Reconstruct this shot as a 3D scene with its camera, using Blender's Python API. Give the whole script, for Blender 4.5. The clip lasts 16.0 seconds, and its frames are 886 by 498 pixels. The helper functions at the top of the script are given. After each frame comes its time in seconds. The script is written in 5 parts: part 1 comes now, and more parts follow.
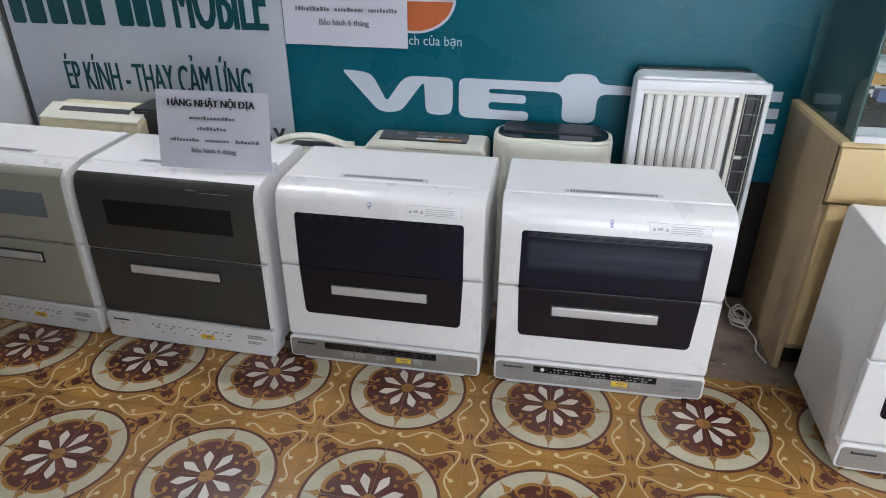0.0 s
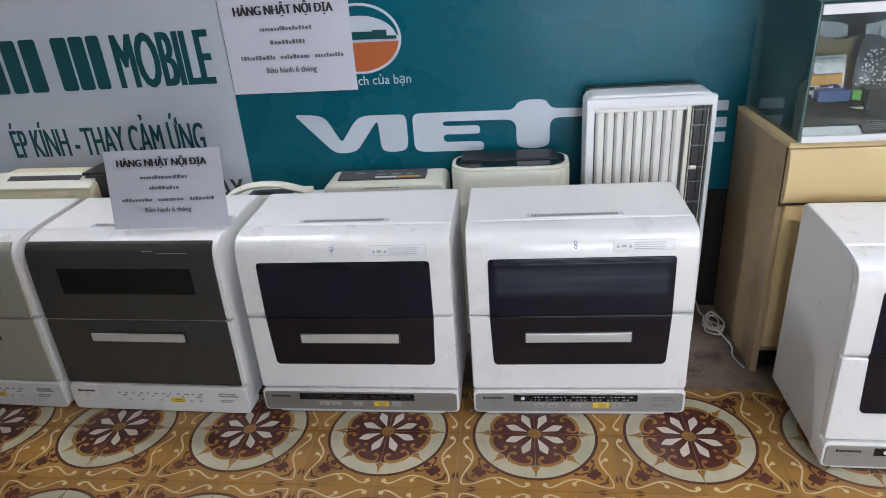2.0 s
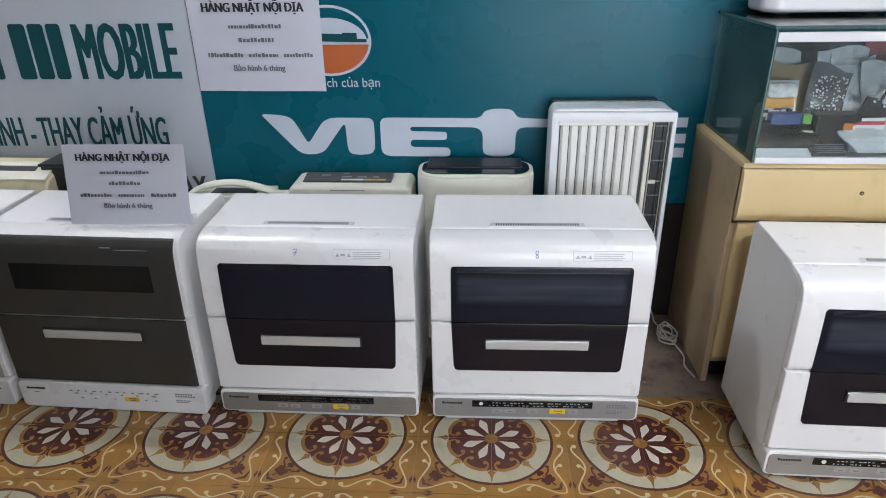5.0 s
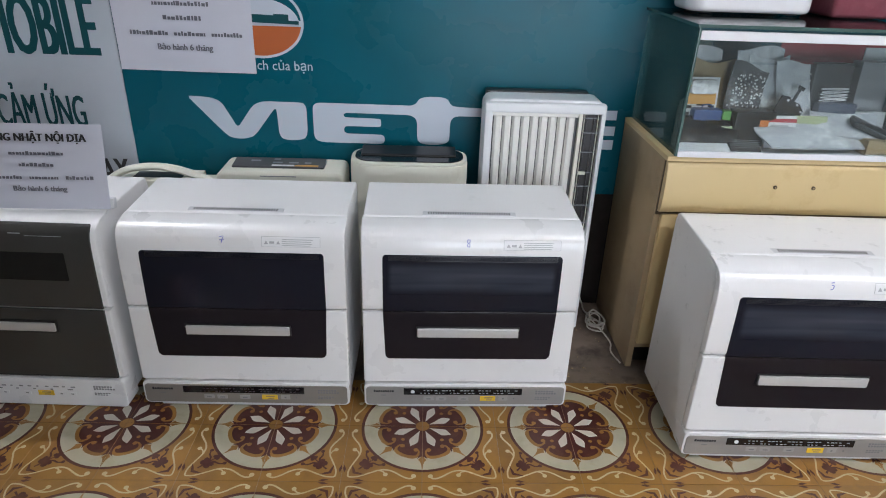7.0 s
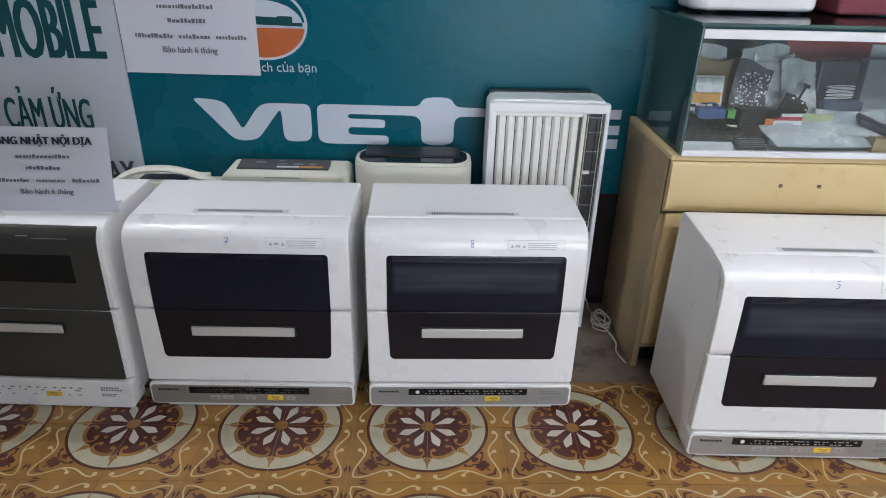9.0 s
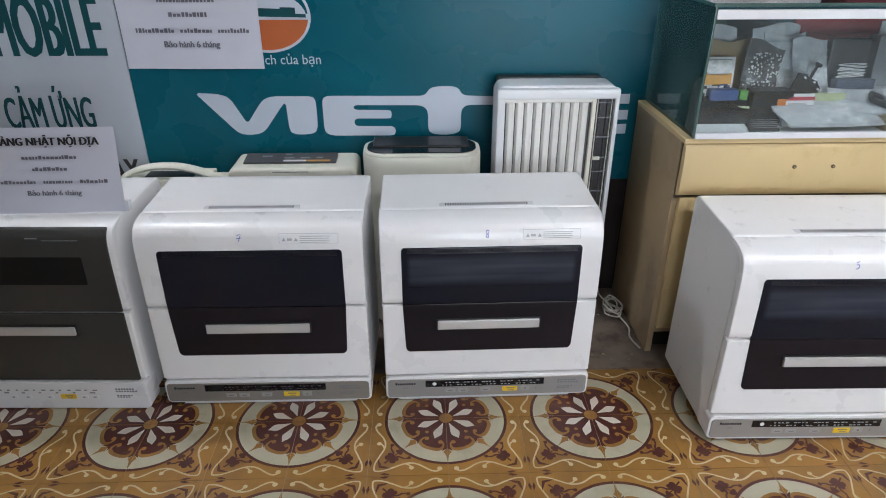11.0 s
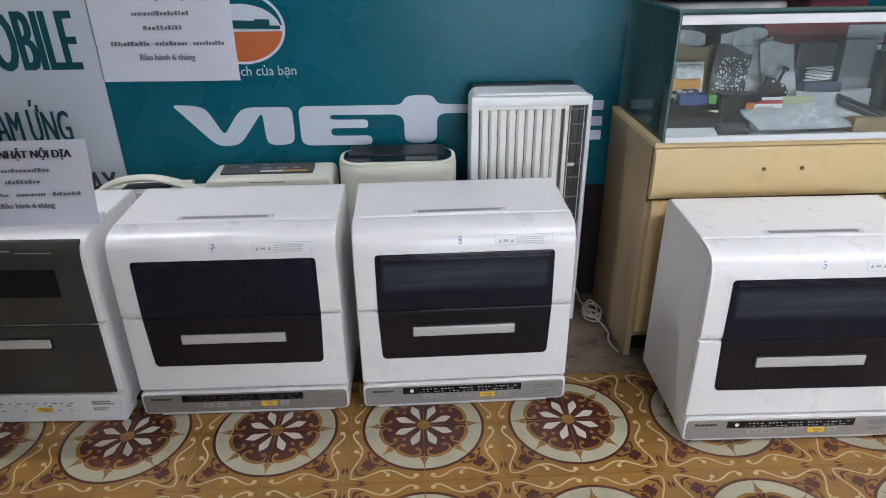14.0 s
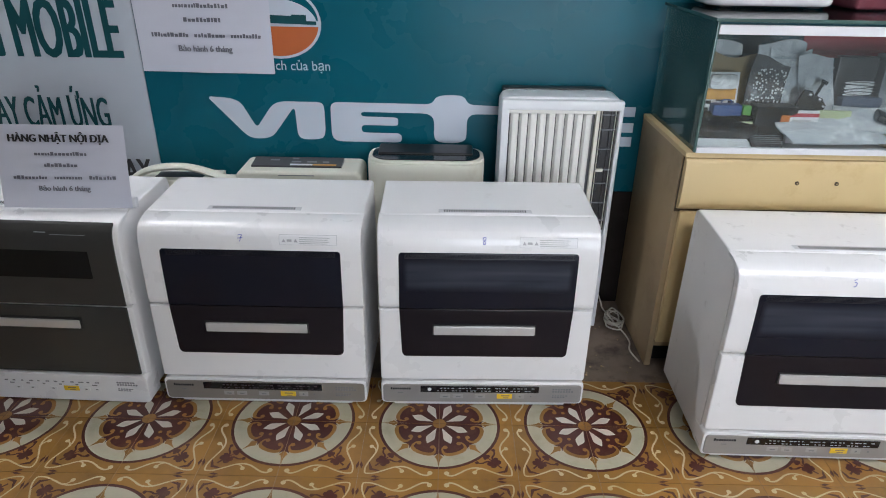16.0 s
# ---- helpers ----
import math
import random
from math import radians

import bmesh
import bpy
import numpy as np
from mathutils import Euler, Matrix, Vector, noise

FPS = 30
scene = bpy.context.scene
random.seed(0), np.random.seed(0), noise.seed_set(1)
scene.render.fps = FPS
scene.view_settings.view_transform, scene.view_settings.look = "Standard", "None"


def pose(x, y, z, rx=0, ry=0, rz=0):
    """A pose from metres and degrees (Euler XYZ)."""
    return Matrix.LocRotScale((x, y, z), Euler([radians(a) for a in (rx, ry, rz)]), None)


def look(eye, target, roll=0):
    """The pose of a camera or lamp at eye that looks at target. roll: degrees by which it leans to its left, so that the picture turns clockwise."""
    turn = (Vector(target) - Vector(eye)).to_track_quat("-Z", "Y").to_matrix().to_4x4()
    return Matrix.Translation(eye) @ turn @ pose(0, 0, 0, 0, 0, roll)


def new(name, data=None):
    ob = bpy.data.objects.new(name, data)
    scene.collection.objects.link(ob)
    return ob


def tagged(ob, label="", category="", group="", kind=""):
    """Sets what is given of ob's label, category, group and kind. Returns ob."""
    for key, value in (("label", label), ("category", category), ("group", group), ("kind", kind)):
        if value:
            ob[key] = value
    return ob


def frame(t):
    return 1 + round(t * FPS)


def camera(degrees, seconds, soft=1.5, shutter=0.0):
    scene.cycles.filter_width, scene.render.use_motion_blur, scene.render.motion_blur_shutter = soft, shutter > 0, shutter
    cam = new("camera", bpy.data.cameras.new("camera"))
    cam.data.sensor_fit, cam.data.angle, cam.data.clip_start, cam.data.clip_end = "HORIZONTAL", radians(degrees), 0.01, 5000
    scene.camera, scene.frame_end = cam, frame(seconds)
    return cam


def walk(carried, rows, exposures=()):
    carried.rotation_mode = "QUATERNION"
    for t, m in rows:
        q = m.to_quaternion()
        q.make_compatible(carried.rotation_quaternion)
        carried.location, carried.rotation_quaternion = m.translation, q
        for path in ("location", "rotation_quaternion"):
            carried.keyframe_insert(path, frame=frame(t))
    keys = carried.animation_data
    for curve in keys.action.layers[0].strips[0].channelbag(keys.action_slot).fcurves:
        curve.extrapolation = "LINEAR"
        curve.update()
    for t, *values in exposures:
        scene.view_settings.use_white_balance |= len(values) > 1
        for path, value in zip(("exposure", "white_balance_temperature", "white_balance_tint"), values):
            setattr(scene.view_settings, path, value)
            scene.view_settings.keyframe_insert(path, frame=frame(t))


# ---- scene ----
WALL_Y = 2.35
OPEN_X, OPEN_W = 1.35, 2.4
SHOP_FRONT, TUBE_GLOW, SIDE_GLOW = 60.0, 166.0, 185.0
LAMPS = [(1.15, 0.20), (2.55, 0.10)]
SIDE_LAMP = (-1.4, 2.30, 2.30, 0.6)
EXPOSURES = [(0, 0.81), (3.2, 0.81), (5.5, 0.83), (6.2, 0.65), (16, 0.65)]
cam = camera(69.4, 16.0, soft=1.0)
# seconds, eye, target, roll
PATH = [
    (0, (-0.049, 0.287, 1.191), (-0.364, 2.03, 0.263), 0.1),
    (0.5, (-0.054, 0.295, 1.185), (-0.414, 2.018, 0.235), -1.2),
    (1, (-0.074, 0.297, 1.176), (-0.352, 2.035, 0.227), -1.3),
    (1.5, (-0.045, 0.305, 1.177), (-0.299, 2.068, 0.268), -1.9),
    (2, (-0.026, 0.311, 1.193), (-0.269, 2.108, 0.349), -4.3),
    (2.5, (-0.035, 0.292, 1.194), (-0.22, 2.129, 0.425), -3.2),
    (3, (-0.012, 0.302, 1.198), (-0.215, 2.135, 0.423), -1.4),
    (3.2, (-0.002, 0.302, 1.189), (-0.227, 2.134, 0.418), -1.7),
    (5.3, (-0.034, 0.303, 1.215), (-0.104, 2.11, 0.362), -0.5),
    (5.5, (-0.037, 0.314, 1.205), (0.059, 2.122, 0.357), 0.8),
    (6, (-0.001, 0.312, 1.209), (0.157, 2.108, 0.343), 1.2),
    (6.5, (0.001, 0.301, 1.219), (0.137, 2.097, 0.351), 1.5),
    (7, (-0.009, 0.306, 1.212), (0.054, 2.101, 0.333), 2.0),
    (7.5, (-0.016, 0.299, 1.214), (0.044, 2.099, 0.344), 0.9),
    (8, (-0.03, 0.306, 1.213), (0.08, 2.11, 0.357), 0.0),
    (8.5, (-0.009, 0.309, 1.217), (0.189, 2.1, 0.35), 0.2),
    (9, (0.0, 0.305, 1.214), (0.04, 2.101, 0.334), 1.4),
    (11.3, (-0.05, 0.324, 1.217), (0.018, 2.1, 0.3), -0.5),
    (11.5, (-0.045, 0.323, 1.209), (0.077, 2.103, 0.305), -0.9),
    (12, (-0.001, 0.317, 1.21), (0.093, 2.1, 0.308), -0.7),
    (12.5, (0.004, 0.311, 1.213), (0.094, 2.098, 0.32), -0.7),
    (13, (0.0, 0.309, 1.211), (0.088, 2.1, 0.325), -0.4),
    (13.5, (-0.004, 0.311, 1.215), (0.087, 2.1, 0.324), -0.3),
    (14, (0.007, 0.308, 1.211), (0.076, 2.1, 0.325), -0.7),
    (14.5, (-0.002, 0.308, 1.212), (0.061, 2.1, 0.327), -0.1),
    (15, (-0.005, 0.308, 1.211), (0.053, 2.1, 0.325), 0.3),
    (15.5, (0.0, 0.308, 1.212), (0.044, 2.101, 0.327), -0.4),
    (16, (0.007, 0.301, 1.209), (0.001, 2.097, 0.327), 0.9),
]
walk(cam, [(t, look(eye, target, roll)) for t, eye, target, roll in PATH], EXPOSURES)

# ---- light ----
world = bpy.data.worlds.new("world")
scene.world = world
world.use_nodes = True
wn = world.node_tree
sky = wn.nodes.new("ShaderNodeTexSky")
sky.sky_type, sky.sun_disc = "NISHITA", False
sky.sun_elevation, sky.sun_rotation = radians(50), radians(180)
wn.links.new(sky.outputs[0], wn.nodes["Background"].inputs[0])
wn.nodes["Background"].inputs[1].default_value = 0.06


def area_lamp(name, m, sx, sy, watts, colour):
    lamp = bpy.data.lights.new(name, "AREA")
    lamp.shape, lamp.size, lamp.size_y, lamp.energy, lamp.color = "RECTANGLE", sx, sy, watts, colour
    ob = new(name, lamp)
    ob.matrix_world = m
    return ob


# daylight entering by the open shop front behind the camera
area_lamp("shop_front_daylight", look((OPEN_X, -3.48, 0.75), (OPEN_X, 2.0, 0.75)), OPEN_W, 1.4, SHOP_FRONT, (0.80, 0.88, 1.0))

# ---- materials ----
def material(name, colour, rough=0.5, metal=0.0, vary=0.06, scale=9.0, bump=0.0, bump_scale=200.0, coat=0.0, dirt=None, dirt_at=(0.55, 0.75), dirt_scale=3.0, spec=0.5, random_tone=0.0):
    m = bpy.data.materials.new(name)
    m.use_nodes = True
    nt = m.node_tree
    b = nt.nodes["Principled BSDF"]
    b.inputs["Roughness"].default_value = rough
    b.inputs["Metallic"].default_value = metal
    b.inputs["Coat Weight"].default_value = coat
    b.inputs["Coat Roughness"].default_value = 0.06
    b.inputs["Specular IOR Level"].default_value = spec
    tc = nt.nodes.new("ShaderNodeTexCoord")
    gm = nt.nodes.new("ShaderNodeNewGeometry")
    big = nt.nodes.new("ShaderNodeTexNoise")
    big.inputs["Scale"].default_value, big.inputs["Detail"].default_value = scale, 6
    nt.links.new(gm.outputs["Position"], big.inputs["Vector"])
    ramp = nt.nodes.new("ShaderNodeMix")
    ramp.data_type = "RGBA"
    lo = [max(0, c * (1 - vary)) for c in colour]
    hi = [min(1, c * (1 + vary)) for c in colour]
    ramp.inputs["A"].default_value, ramp.inputs["B"].default_value = (*lo, 1), (*hi, 1)
    nt.links.new(big.outputs["Fac"], ramp.inputs["Factor"])
    out = ramp.outputs["Result"]
    if random_tone:
        info = nt.nodes.new("ShaderNodeObjectInfo")
        tone = nt.nodes.new("ShaderNodeMapRange")
        tone.inputs["To Min"].default_value, tone.inputs["To Max"].default_value = 1 - random_tone, 1 + random_tone
        nt.links.new(info.outputs["Random"], tone.inputs["Value"])
        mul = nt.nodes.new("ShaderNodeMix")
        mul.data_type, mul.blend_type = "RGBA", "MULTIPLY"
        mul.inputs["Factor"].default_value = 1
        nt.links.new(out, mul.inputs["A"])
        nt.links.new(tone.outputs["Result"], mul.inputs["B"])
        out = mul.outputs["Result"]
    if dirt:
        dn = nt.nodes.new("ShaderNodeTexNoise")
        dn.inputs["Scale"].default_value, dn.inputs["Detail"].default_value, dn.inputs["Roughness"].default_value = dirt_scale, 9, 0.65
        nt.links.new(gm.outputs["Position"], dn.inputs["Vector"])
        dr = nt.nodes.new("ShaderNodeMapRange")
        dr.inputs["From Min"].default_value, dr.inputs["From Max"].default_value = dirt_at
        nt.links.new(dn.outputs["Fac"], dr.inputs["Value"])
        dm = nt.nodes.new("ShaderNodeMix")
        dm.data_type = "RGBA"
        dm.inputs["B"].default_value = (*dirt, 1)
        nt.links.new(dr.outputs["Result"], dm.inputs["Factor"])
        nt.links.new(out, dm.inputs["A"])
        out = dm.outputs["Result"]
    nt.links.new(out, b.inputs["Base Color"])
    rr = nt.nodes.new("ShaderNodeMapRange")
    rr.inputs["To Min"].default_value, rr.inputs["To Max"].default_value = rough * 0.8, min(1, rough * 1.25)
    rn = nt.nodes.new("ShaderNodeTexNoise")
    rn.inputs["Scale"].default_value, rn.inputs["Detail"].default_value = scale * 2.7, 5
    nt.links.new(gm.outputs["Position"], rn.inputs["Vector"])
    nt.links.new(rn.outputs["Fac"], rr.inputs["Value"])
    nt.links.new(rr.outputs["Result"], b.inputs["Roughness"])
    if bump:
        fine = nt.nodes.new("ShaderNodeTexNoise")
        fine.inputs["Scale"].default_value, fine.inputs["Detail"].default_value = bump_scale, 4
        nt.links.new(gm.outputs["Position"], fine.inputs["Vector"])
        bp = nt.nodes.new("ShaderNodeBump")
        bp.inputs["Strength"].default_value, bp.inputs["Distance"].default_value = bump, 0.002
        nt.links.new(fine.outputs["Fac"], bp.inputs["Height"])
        nt.links.new(bp.outputs["Normal"], b.inputs["Normal"])
    return m


def glass(name, colour, rough=0.02, haze_mix=0.0, haze=(0.55, 0.60, 0.59)):
    """Thin pane: clear film, diffuse haze in place of reflections, mirror-like gloss."""
    m = bpy.data.materials.new(name)
    m.use_nodes = True
    nt = m.node_tree
    nt.nodes.remove(nt.nodes["Principled BSDF"])
    clear = nt.nodes.new("ShaderNodeBsdfTransparent")
    clear.inputs[0].default_value = (*colour, 1)
    gloss = nt.nodes.new("ShaderNodeBsdfGlossy")
    gloss.inputs["Roughness"].default_value = rough
    fr = nt.nodes.new("ShaderNodeFresnel")
    fr.inputs["IOR"].default_value = 1.5
    mix = nt.nodes.new("ShaderNodeMixShader")
    nt.links.new(fr.outputs[0], mix.inputs[0])
    hazed = nt.nodes.new("ShaderNodeMixShader")
    film = nt.nodes.new("ShaderNodeBsdfDiffuse")
    film.inputs[0].default_value = (*haze, 1)
    gm = nt.nodes.new("ShaderNodeNewGeometry")
    uneven = nt.nodes.new("ShaderNodeTexNoise")
    uneven.inputs["Scale"].default_value, uneven.inputs["Detail"].default_value = 7, 6
    nt.links.new(gm.outputs["Position"], uneven.inputs["Vector"])
    amount = nt.nodes.new("ShaderNodeMapRange")
    amount.inputs["From Min"].default_value, amount.inputs["From Max"].default_value = 0.3, 0.7
    amount.inputs["To Min"].default_value, amount.inputs["To Max"].default_value = haze_mix * 0.6, haze_mix * 1.4
    nt.links.new(uneven.outputs["Fac"], amount.inputs["Value"])
    nt.links.new(amount.outputs["Result"], hazed.inputs[0])
    nt.links.new(clear.outputs[0], hazed.inputs[1])
    nt.links.new(film.outputs[0], hazed.inputs[2])
    nt.links.new(hazed.outputs[0], mix.inputs[1])
    nt.links.new(gloss.outputs[0], mix.inputs[2])
    nt.links.new(mix.outputs[0], nt.nodes["Material Output"].inputs[0])
    return m


def lamp_material(name, colour, strength):
    m = bpy.data.materials.new(name)
    m.use_nodes = True
    b = m.node_tree.nodes["Principled BSDF"]
    b.inputs["Base Color"].default_value = (*colour, 1)
    b.inputs["Emission Color"].default_value = (*colour, 1)
    b.inputs["Emission Strength"].default_value = strength
    return m


WHITE = material("white_enamel_plastic", (0.785, 0.78, 0.78), 0.28, vary=0.015, scale=5, coat=0.4, dirt=(0.72, 0.71, 0.69), dirt_at=(0.58, 1.0), dirt_scale=6)
WHITE_GLOSS = material("white_gloss_shell", (0.76, 0.76, 0.78), 0.08, vary=0.01, coat=0.6)
WHITE_SIDE = material("white_painted_steel", (0.79, 0.785, 0.785), 0.36, vary=0.02, scale=5, bump=0.04, dirt=(0.5, 0.49, 0.46), dirt_at=(0.62, 0.9), dirt_scale=7)
WHITE_SMUDGED = material("white_painted_steel_with_smudges", (0.76, 0.755, 0.755), 0.36, vary=0.02, scale=5, bump=0.04, dirt=(0.34, 0.33, 0.32), dirt_at=(0.60, 0.82), dirt_scale=16)
IVORY = material("ivory_plastic", (0.71, 0.70, 0.61), 0.36, vary=0.03, scale=6, dirt=(0.5, 0.46, 0.36), dirt_at=(0.58, 0.9), dirt_scale=9)
RIB_WHITE = material("off_white_ribbed_plastic", (0.74, 0.74, 0.70), 0.34, vary=0.03, scale=6, dirt=(0.55, 0.52, 0.45), dirt_at=(0.6, 0.9), dirt_scale=9)
YELLOWED = material("yellowed_plastic", (0.62, 0.56, 0.38), 0.42, vary=0.05, scale=6, dirt=(0.36, 0.30, 0.18), dirt_at=(0.56, 0.9), dirt_scale=14)
COOL_WHITE = material("cool_white_plastic", (0.74, 0.76, 0.78), 0.3, vary=0.02, scale=6, dirt=(0.52, 0.51, 0.48), dirt_at=(0.6, 0.9), dirt_scale=9)
SMOKED = material("smoked_window", (0.0100, 0.0112, 0.0185), 0.07, vary=0.15, scale=4, spec=0.2)
SMOKED_LOW = material("dark_brown_panel", (0.0145, 0.0120, 0.0150), 0.14, vary=0.12, scale=25, spec=0.16)


def rack_sheen_material():
    """Soft pale gradient painted on the window for racks and reflection, with faint streaks."""
    m = material("painted_rack_sheen", (0.0100, 0.0112, 0.0185), 0.07, vary=0.15, scale=4, spec=0.2)
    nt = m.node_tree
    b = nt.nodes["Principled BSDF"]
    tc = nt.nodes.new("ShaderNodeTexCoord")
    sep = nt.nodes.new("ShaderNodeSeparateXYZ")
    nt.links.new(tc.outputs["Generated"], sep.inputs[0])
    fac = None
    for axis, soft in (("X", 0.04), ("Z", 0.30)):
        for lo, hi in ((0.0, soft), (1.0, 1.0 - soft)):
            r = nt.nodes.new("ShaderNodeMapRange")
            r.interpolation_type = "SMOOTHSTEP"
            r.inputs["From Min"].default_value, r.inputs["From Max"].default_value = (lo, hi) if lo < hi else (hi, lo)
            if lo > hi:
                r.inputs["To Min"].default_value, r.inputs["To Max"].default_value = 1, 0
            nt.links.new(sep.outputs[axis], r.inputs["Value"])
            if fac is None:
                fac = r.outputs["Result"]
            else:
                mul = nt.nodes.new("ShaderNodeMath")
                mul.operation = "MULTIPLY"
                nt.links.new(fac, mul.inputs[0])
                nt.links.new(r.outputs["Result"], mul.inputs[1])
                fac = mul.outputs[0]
    streaks = nt.nodes.new("ShaderNodeTexNoise")
    streaks.inputs["Scale"].default_value, streaks.inputs["Detail"].default_value = 2.2, 1.5
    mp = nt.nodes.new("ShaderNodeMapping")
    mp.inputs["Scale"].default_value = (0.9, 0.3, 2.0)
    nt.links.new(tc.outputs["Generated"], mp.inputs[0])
    nt.links.new(mp.outputs[0], streaks.inputs["Vector"])
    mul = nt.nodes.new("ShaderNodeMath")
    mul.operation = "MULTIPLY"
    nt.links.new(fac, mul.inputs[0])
    nt.links.new(streaks.outputs["Fac"], mul.inputs[1])
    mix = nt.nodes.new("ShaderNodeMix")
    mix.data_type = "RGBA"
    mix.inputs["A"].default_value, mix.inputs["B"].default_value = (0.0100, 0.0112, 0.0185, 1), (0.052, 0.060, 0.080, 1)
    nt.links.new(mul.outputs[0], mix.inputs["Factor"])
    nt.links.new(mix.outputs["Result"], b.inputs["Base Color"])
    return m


RACK_SHEEN = rack_sheen_material()
OLIVE = material("olive_brown_gloss_panel", (0.045, 0.044, 0.041), 0.13, vary=0.05, scale=4, spec=0.32)
OLIVE_DARK = material("olive_dark_window", (0.011, 0.0112, 0.011), 0.1, vary=0.1, scale=6, spec=0.18)
CREAM_PANEL = material("cream_gloss_panel", (0.36, 0.36, 0.30), 0.2, vary=0.03, scale=4)
BLUE_GREY = material("blue_grey_window", (0.17, 0.20, 0.22), 0.15, vary=0.06, scale=6)
LABEL_WHITE = material("label_white", (0.775, 0.775, 0.785), 0.4, vary=0.02)
KEY = material("silver_key", (0.37, 0.355, 0.34), 0.4, vary=0.03)
SILVER = material("silver_painted_panel", (0.33, 0.315, 0.30), 0.34, metal=0.35, vary=0.03, scale=30)
WORN_SILVER = material("worn_brownish_silver_panel", (0.275, 0.25, 0.225), 0.36, metal=0.35, vary=0.05, scale=24)
FAINT_PRINT = material("faint_reddish_print", (0.075, 0.05, 0.06), 0.4, vary=0.2, scale=40)
HANDLE_SILVER = material("brushed_silver", (0.62, 0.62, 0.62), 0.3, metal=0.4, vary=0.04, scale=40)
BLACK = material("black_plastic", (0.012, 0.012, 0.013), 0.3, vary=0.2, scale=20)
BLACK_GLOSS = material("black_gloss", (0.010, 0.010, 0.012), 0.12, vary=0.2, scale=20)
GROOVE = material("dark_gap", (0.03, 0.03, 0.03), 0.7, vary=0.2)
YELLOW = material("yellow_button", (0.80, 0.53, 0.03), 0.4, vary=0.05)
PRINT_GREY = material("grey_print", (0.20, 0.20, 0.21), 0.5, vary=0.05)
PRINT_PALE = material("pale_print", (0.58, 0.59, 0.61), 0.5, vary=0.05)
PRINT_WHITE = material("white_print", (0.75, 0.75, 0.75), 0.5, vary=0.05)
PRINT_BLACK = material("black_ink", (0.02, 0.02, 0.022), 0.6, vary=0.1)
INK_BLUE = material("blue_marker_ink", (0.06, 0.09, 0.42), 0.5, vary=0.1)
PAPER = material("white_paper", (0.60, 0.61, 0.69), 0.55, vary=0.03, scale=7, bump=0.12, bump_scale=14)
TEAL = material("teal_banner_vinyl", (0.0022, 0.092, 0.130), 0.27, vary=0.04, scale=1.4, bump=0.03, bump_scale=9, spec=0.17)
BANNER_GREY = material("pale_grey_banner_vinyl", (0.50, 0.54, 0.60), 0.33, vary=0.04, scale=2, bump=0.03, bump_scale=9)
BANNER_PALE = material("pale_banner_print", (0.53, 0.58, 0.66), 0.3, vary=0.03, scale=3)
BANNER_TEAL_INK = material("dark_teal_print", (0.006, 0.066, 0.078), 0.35, vary=0.08, scale=5, spec=0.25)
BANNER_ORANGE = material("orange_print", (0.48, 0.12, 0.035), 0.35, vary=0.05, scale=5)
PLASTER = material("white_limewash", (0.62, 0.63, 0.65), 0.85, vary=0.05, scale=4, bump=0.3, bump_scale=60, dirt=(0.42, 0.36, 0.28), dirt_at=(0.60, 0.72), dirt_scale=7)
# unseen walls get this dark grey so less light bounces around the room
DIM_WALL = material("bounce_dimming_grey", (0.22, 0.22, 0.217), 0.9, vary=0.08, scale=3, bump=0.2, bump_scale=60)
CONCRETE = material("bare_concrete", (0.19, 0.145, 0.112), 0.75, vary=0.28, scale=14, bump=0.5, bump_scale=90, dirt=(0.07, 0.05, 0.038), dirt_at=(0.5, 0.7), dirt_scale=9)
BEIGE = material("beige_laminate", (0.57, 0.435, 0.225), 0.33, vary=0.06, scale=5, dirt=(0.42, 0.28, 0.12), dirt_at=(0.56, 0.85), dirt_scale=7, coat=0.1)
# darker copy of BEIGE: shade of the counter's side is in the colour
BEIGE_SHADED = material("beige_laminate_shaded", (0.36, 0.265, 0.155), 0.45, vary=0.08, scale=5, dirt=(0.22, 0.155, 0.085), dirt_at=(0.50, 0.8), dirt_scale=6)
ALUMINIUM = material("white_aluminium_trim", (0.66, 0.67, 0.70), 0.4, vary=0.04, scale=15)
GREEN_EDGE = material("green_glass_edge", (0.05, 0.10, 0.09), 0.15, vary=0.15, scale=10)
# pane haze is painted reflection; the side pane's is teal
PANE = glass("clear_pane", (0.90, 0.95, 0.95), 0.02, 0.030)
PANE_TOP = glass("dark_green_top_pane", (0.66, 0.71, 0.70), 0.02, 0.01)
PANE_TINT = glass("tinted_side_pane", (0.80, 0.90, 0.88), 0.05, 0.20, (0.22, 0.42, 0.41))
TILE_OCHRE = material("ochre_tile", (0.315, 0.156, 0.031), 0.30, vary=0.16, scale=5, bump=0.05, bump_scale=120, dirt=(0.17, 0.085, 0.03), dirt_at=(0.46, 0.80), dirt_scale=8, random_tone=0.10)
TILE_CREAM = material("cream_tile_inlay", (0.43, 0.405, 0.30), 0.30, vary=0.10, scale=7, bump=0.05, bump_scale=120, dirt=(0.31, 0.27, 0.17), dirt_at=(0.52, 0.85), dirt_scale=13)
TILE_PALE = material("pale_petal_inlay", (0.56, 0.54, 0.47), 0.30, vary=0.06, scale=7, dirt=(0.42, 0.37, 0.28), dirt_at=(0.55, 0.9), dirt_scale=13)
TILE_MAROON = material("maroon_tile_inlay", (0.080, 0.020, 0.016), 0.30, vary=0.16, scale=7, dirt=(0.16, 0.07, 0.035), dirt_at=(0.52, 0.85), dirt_scale=13)
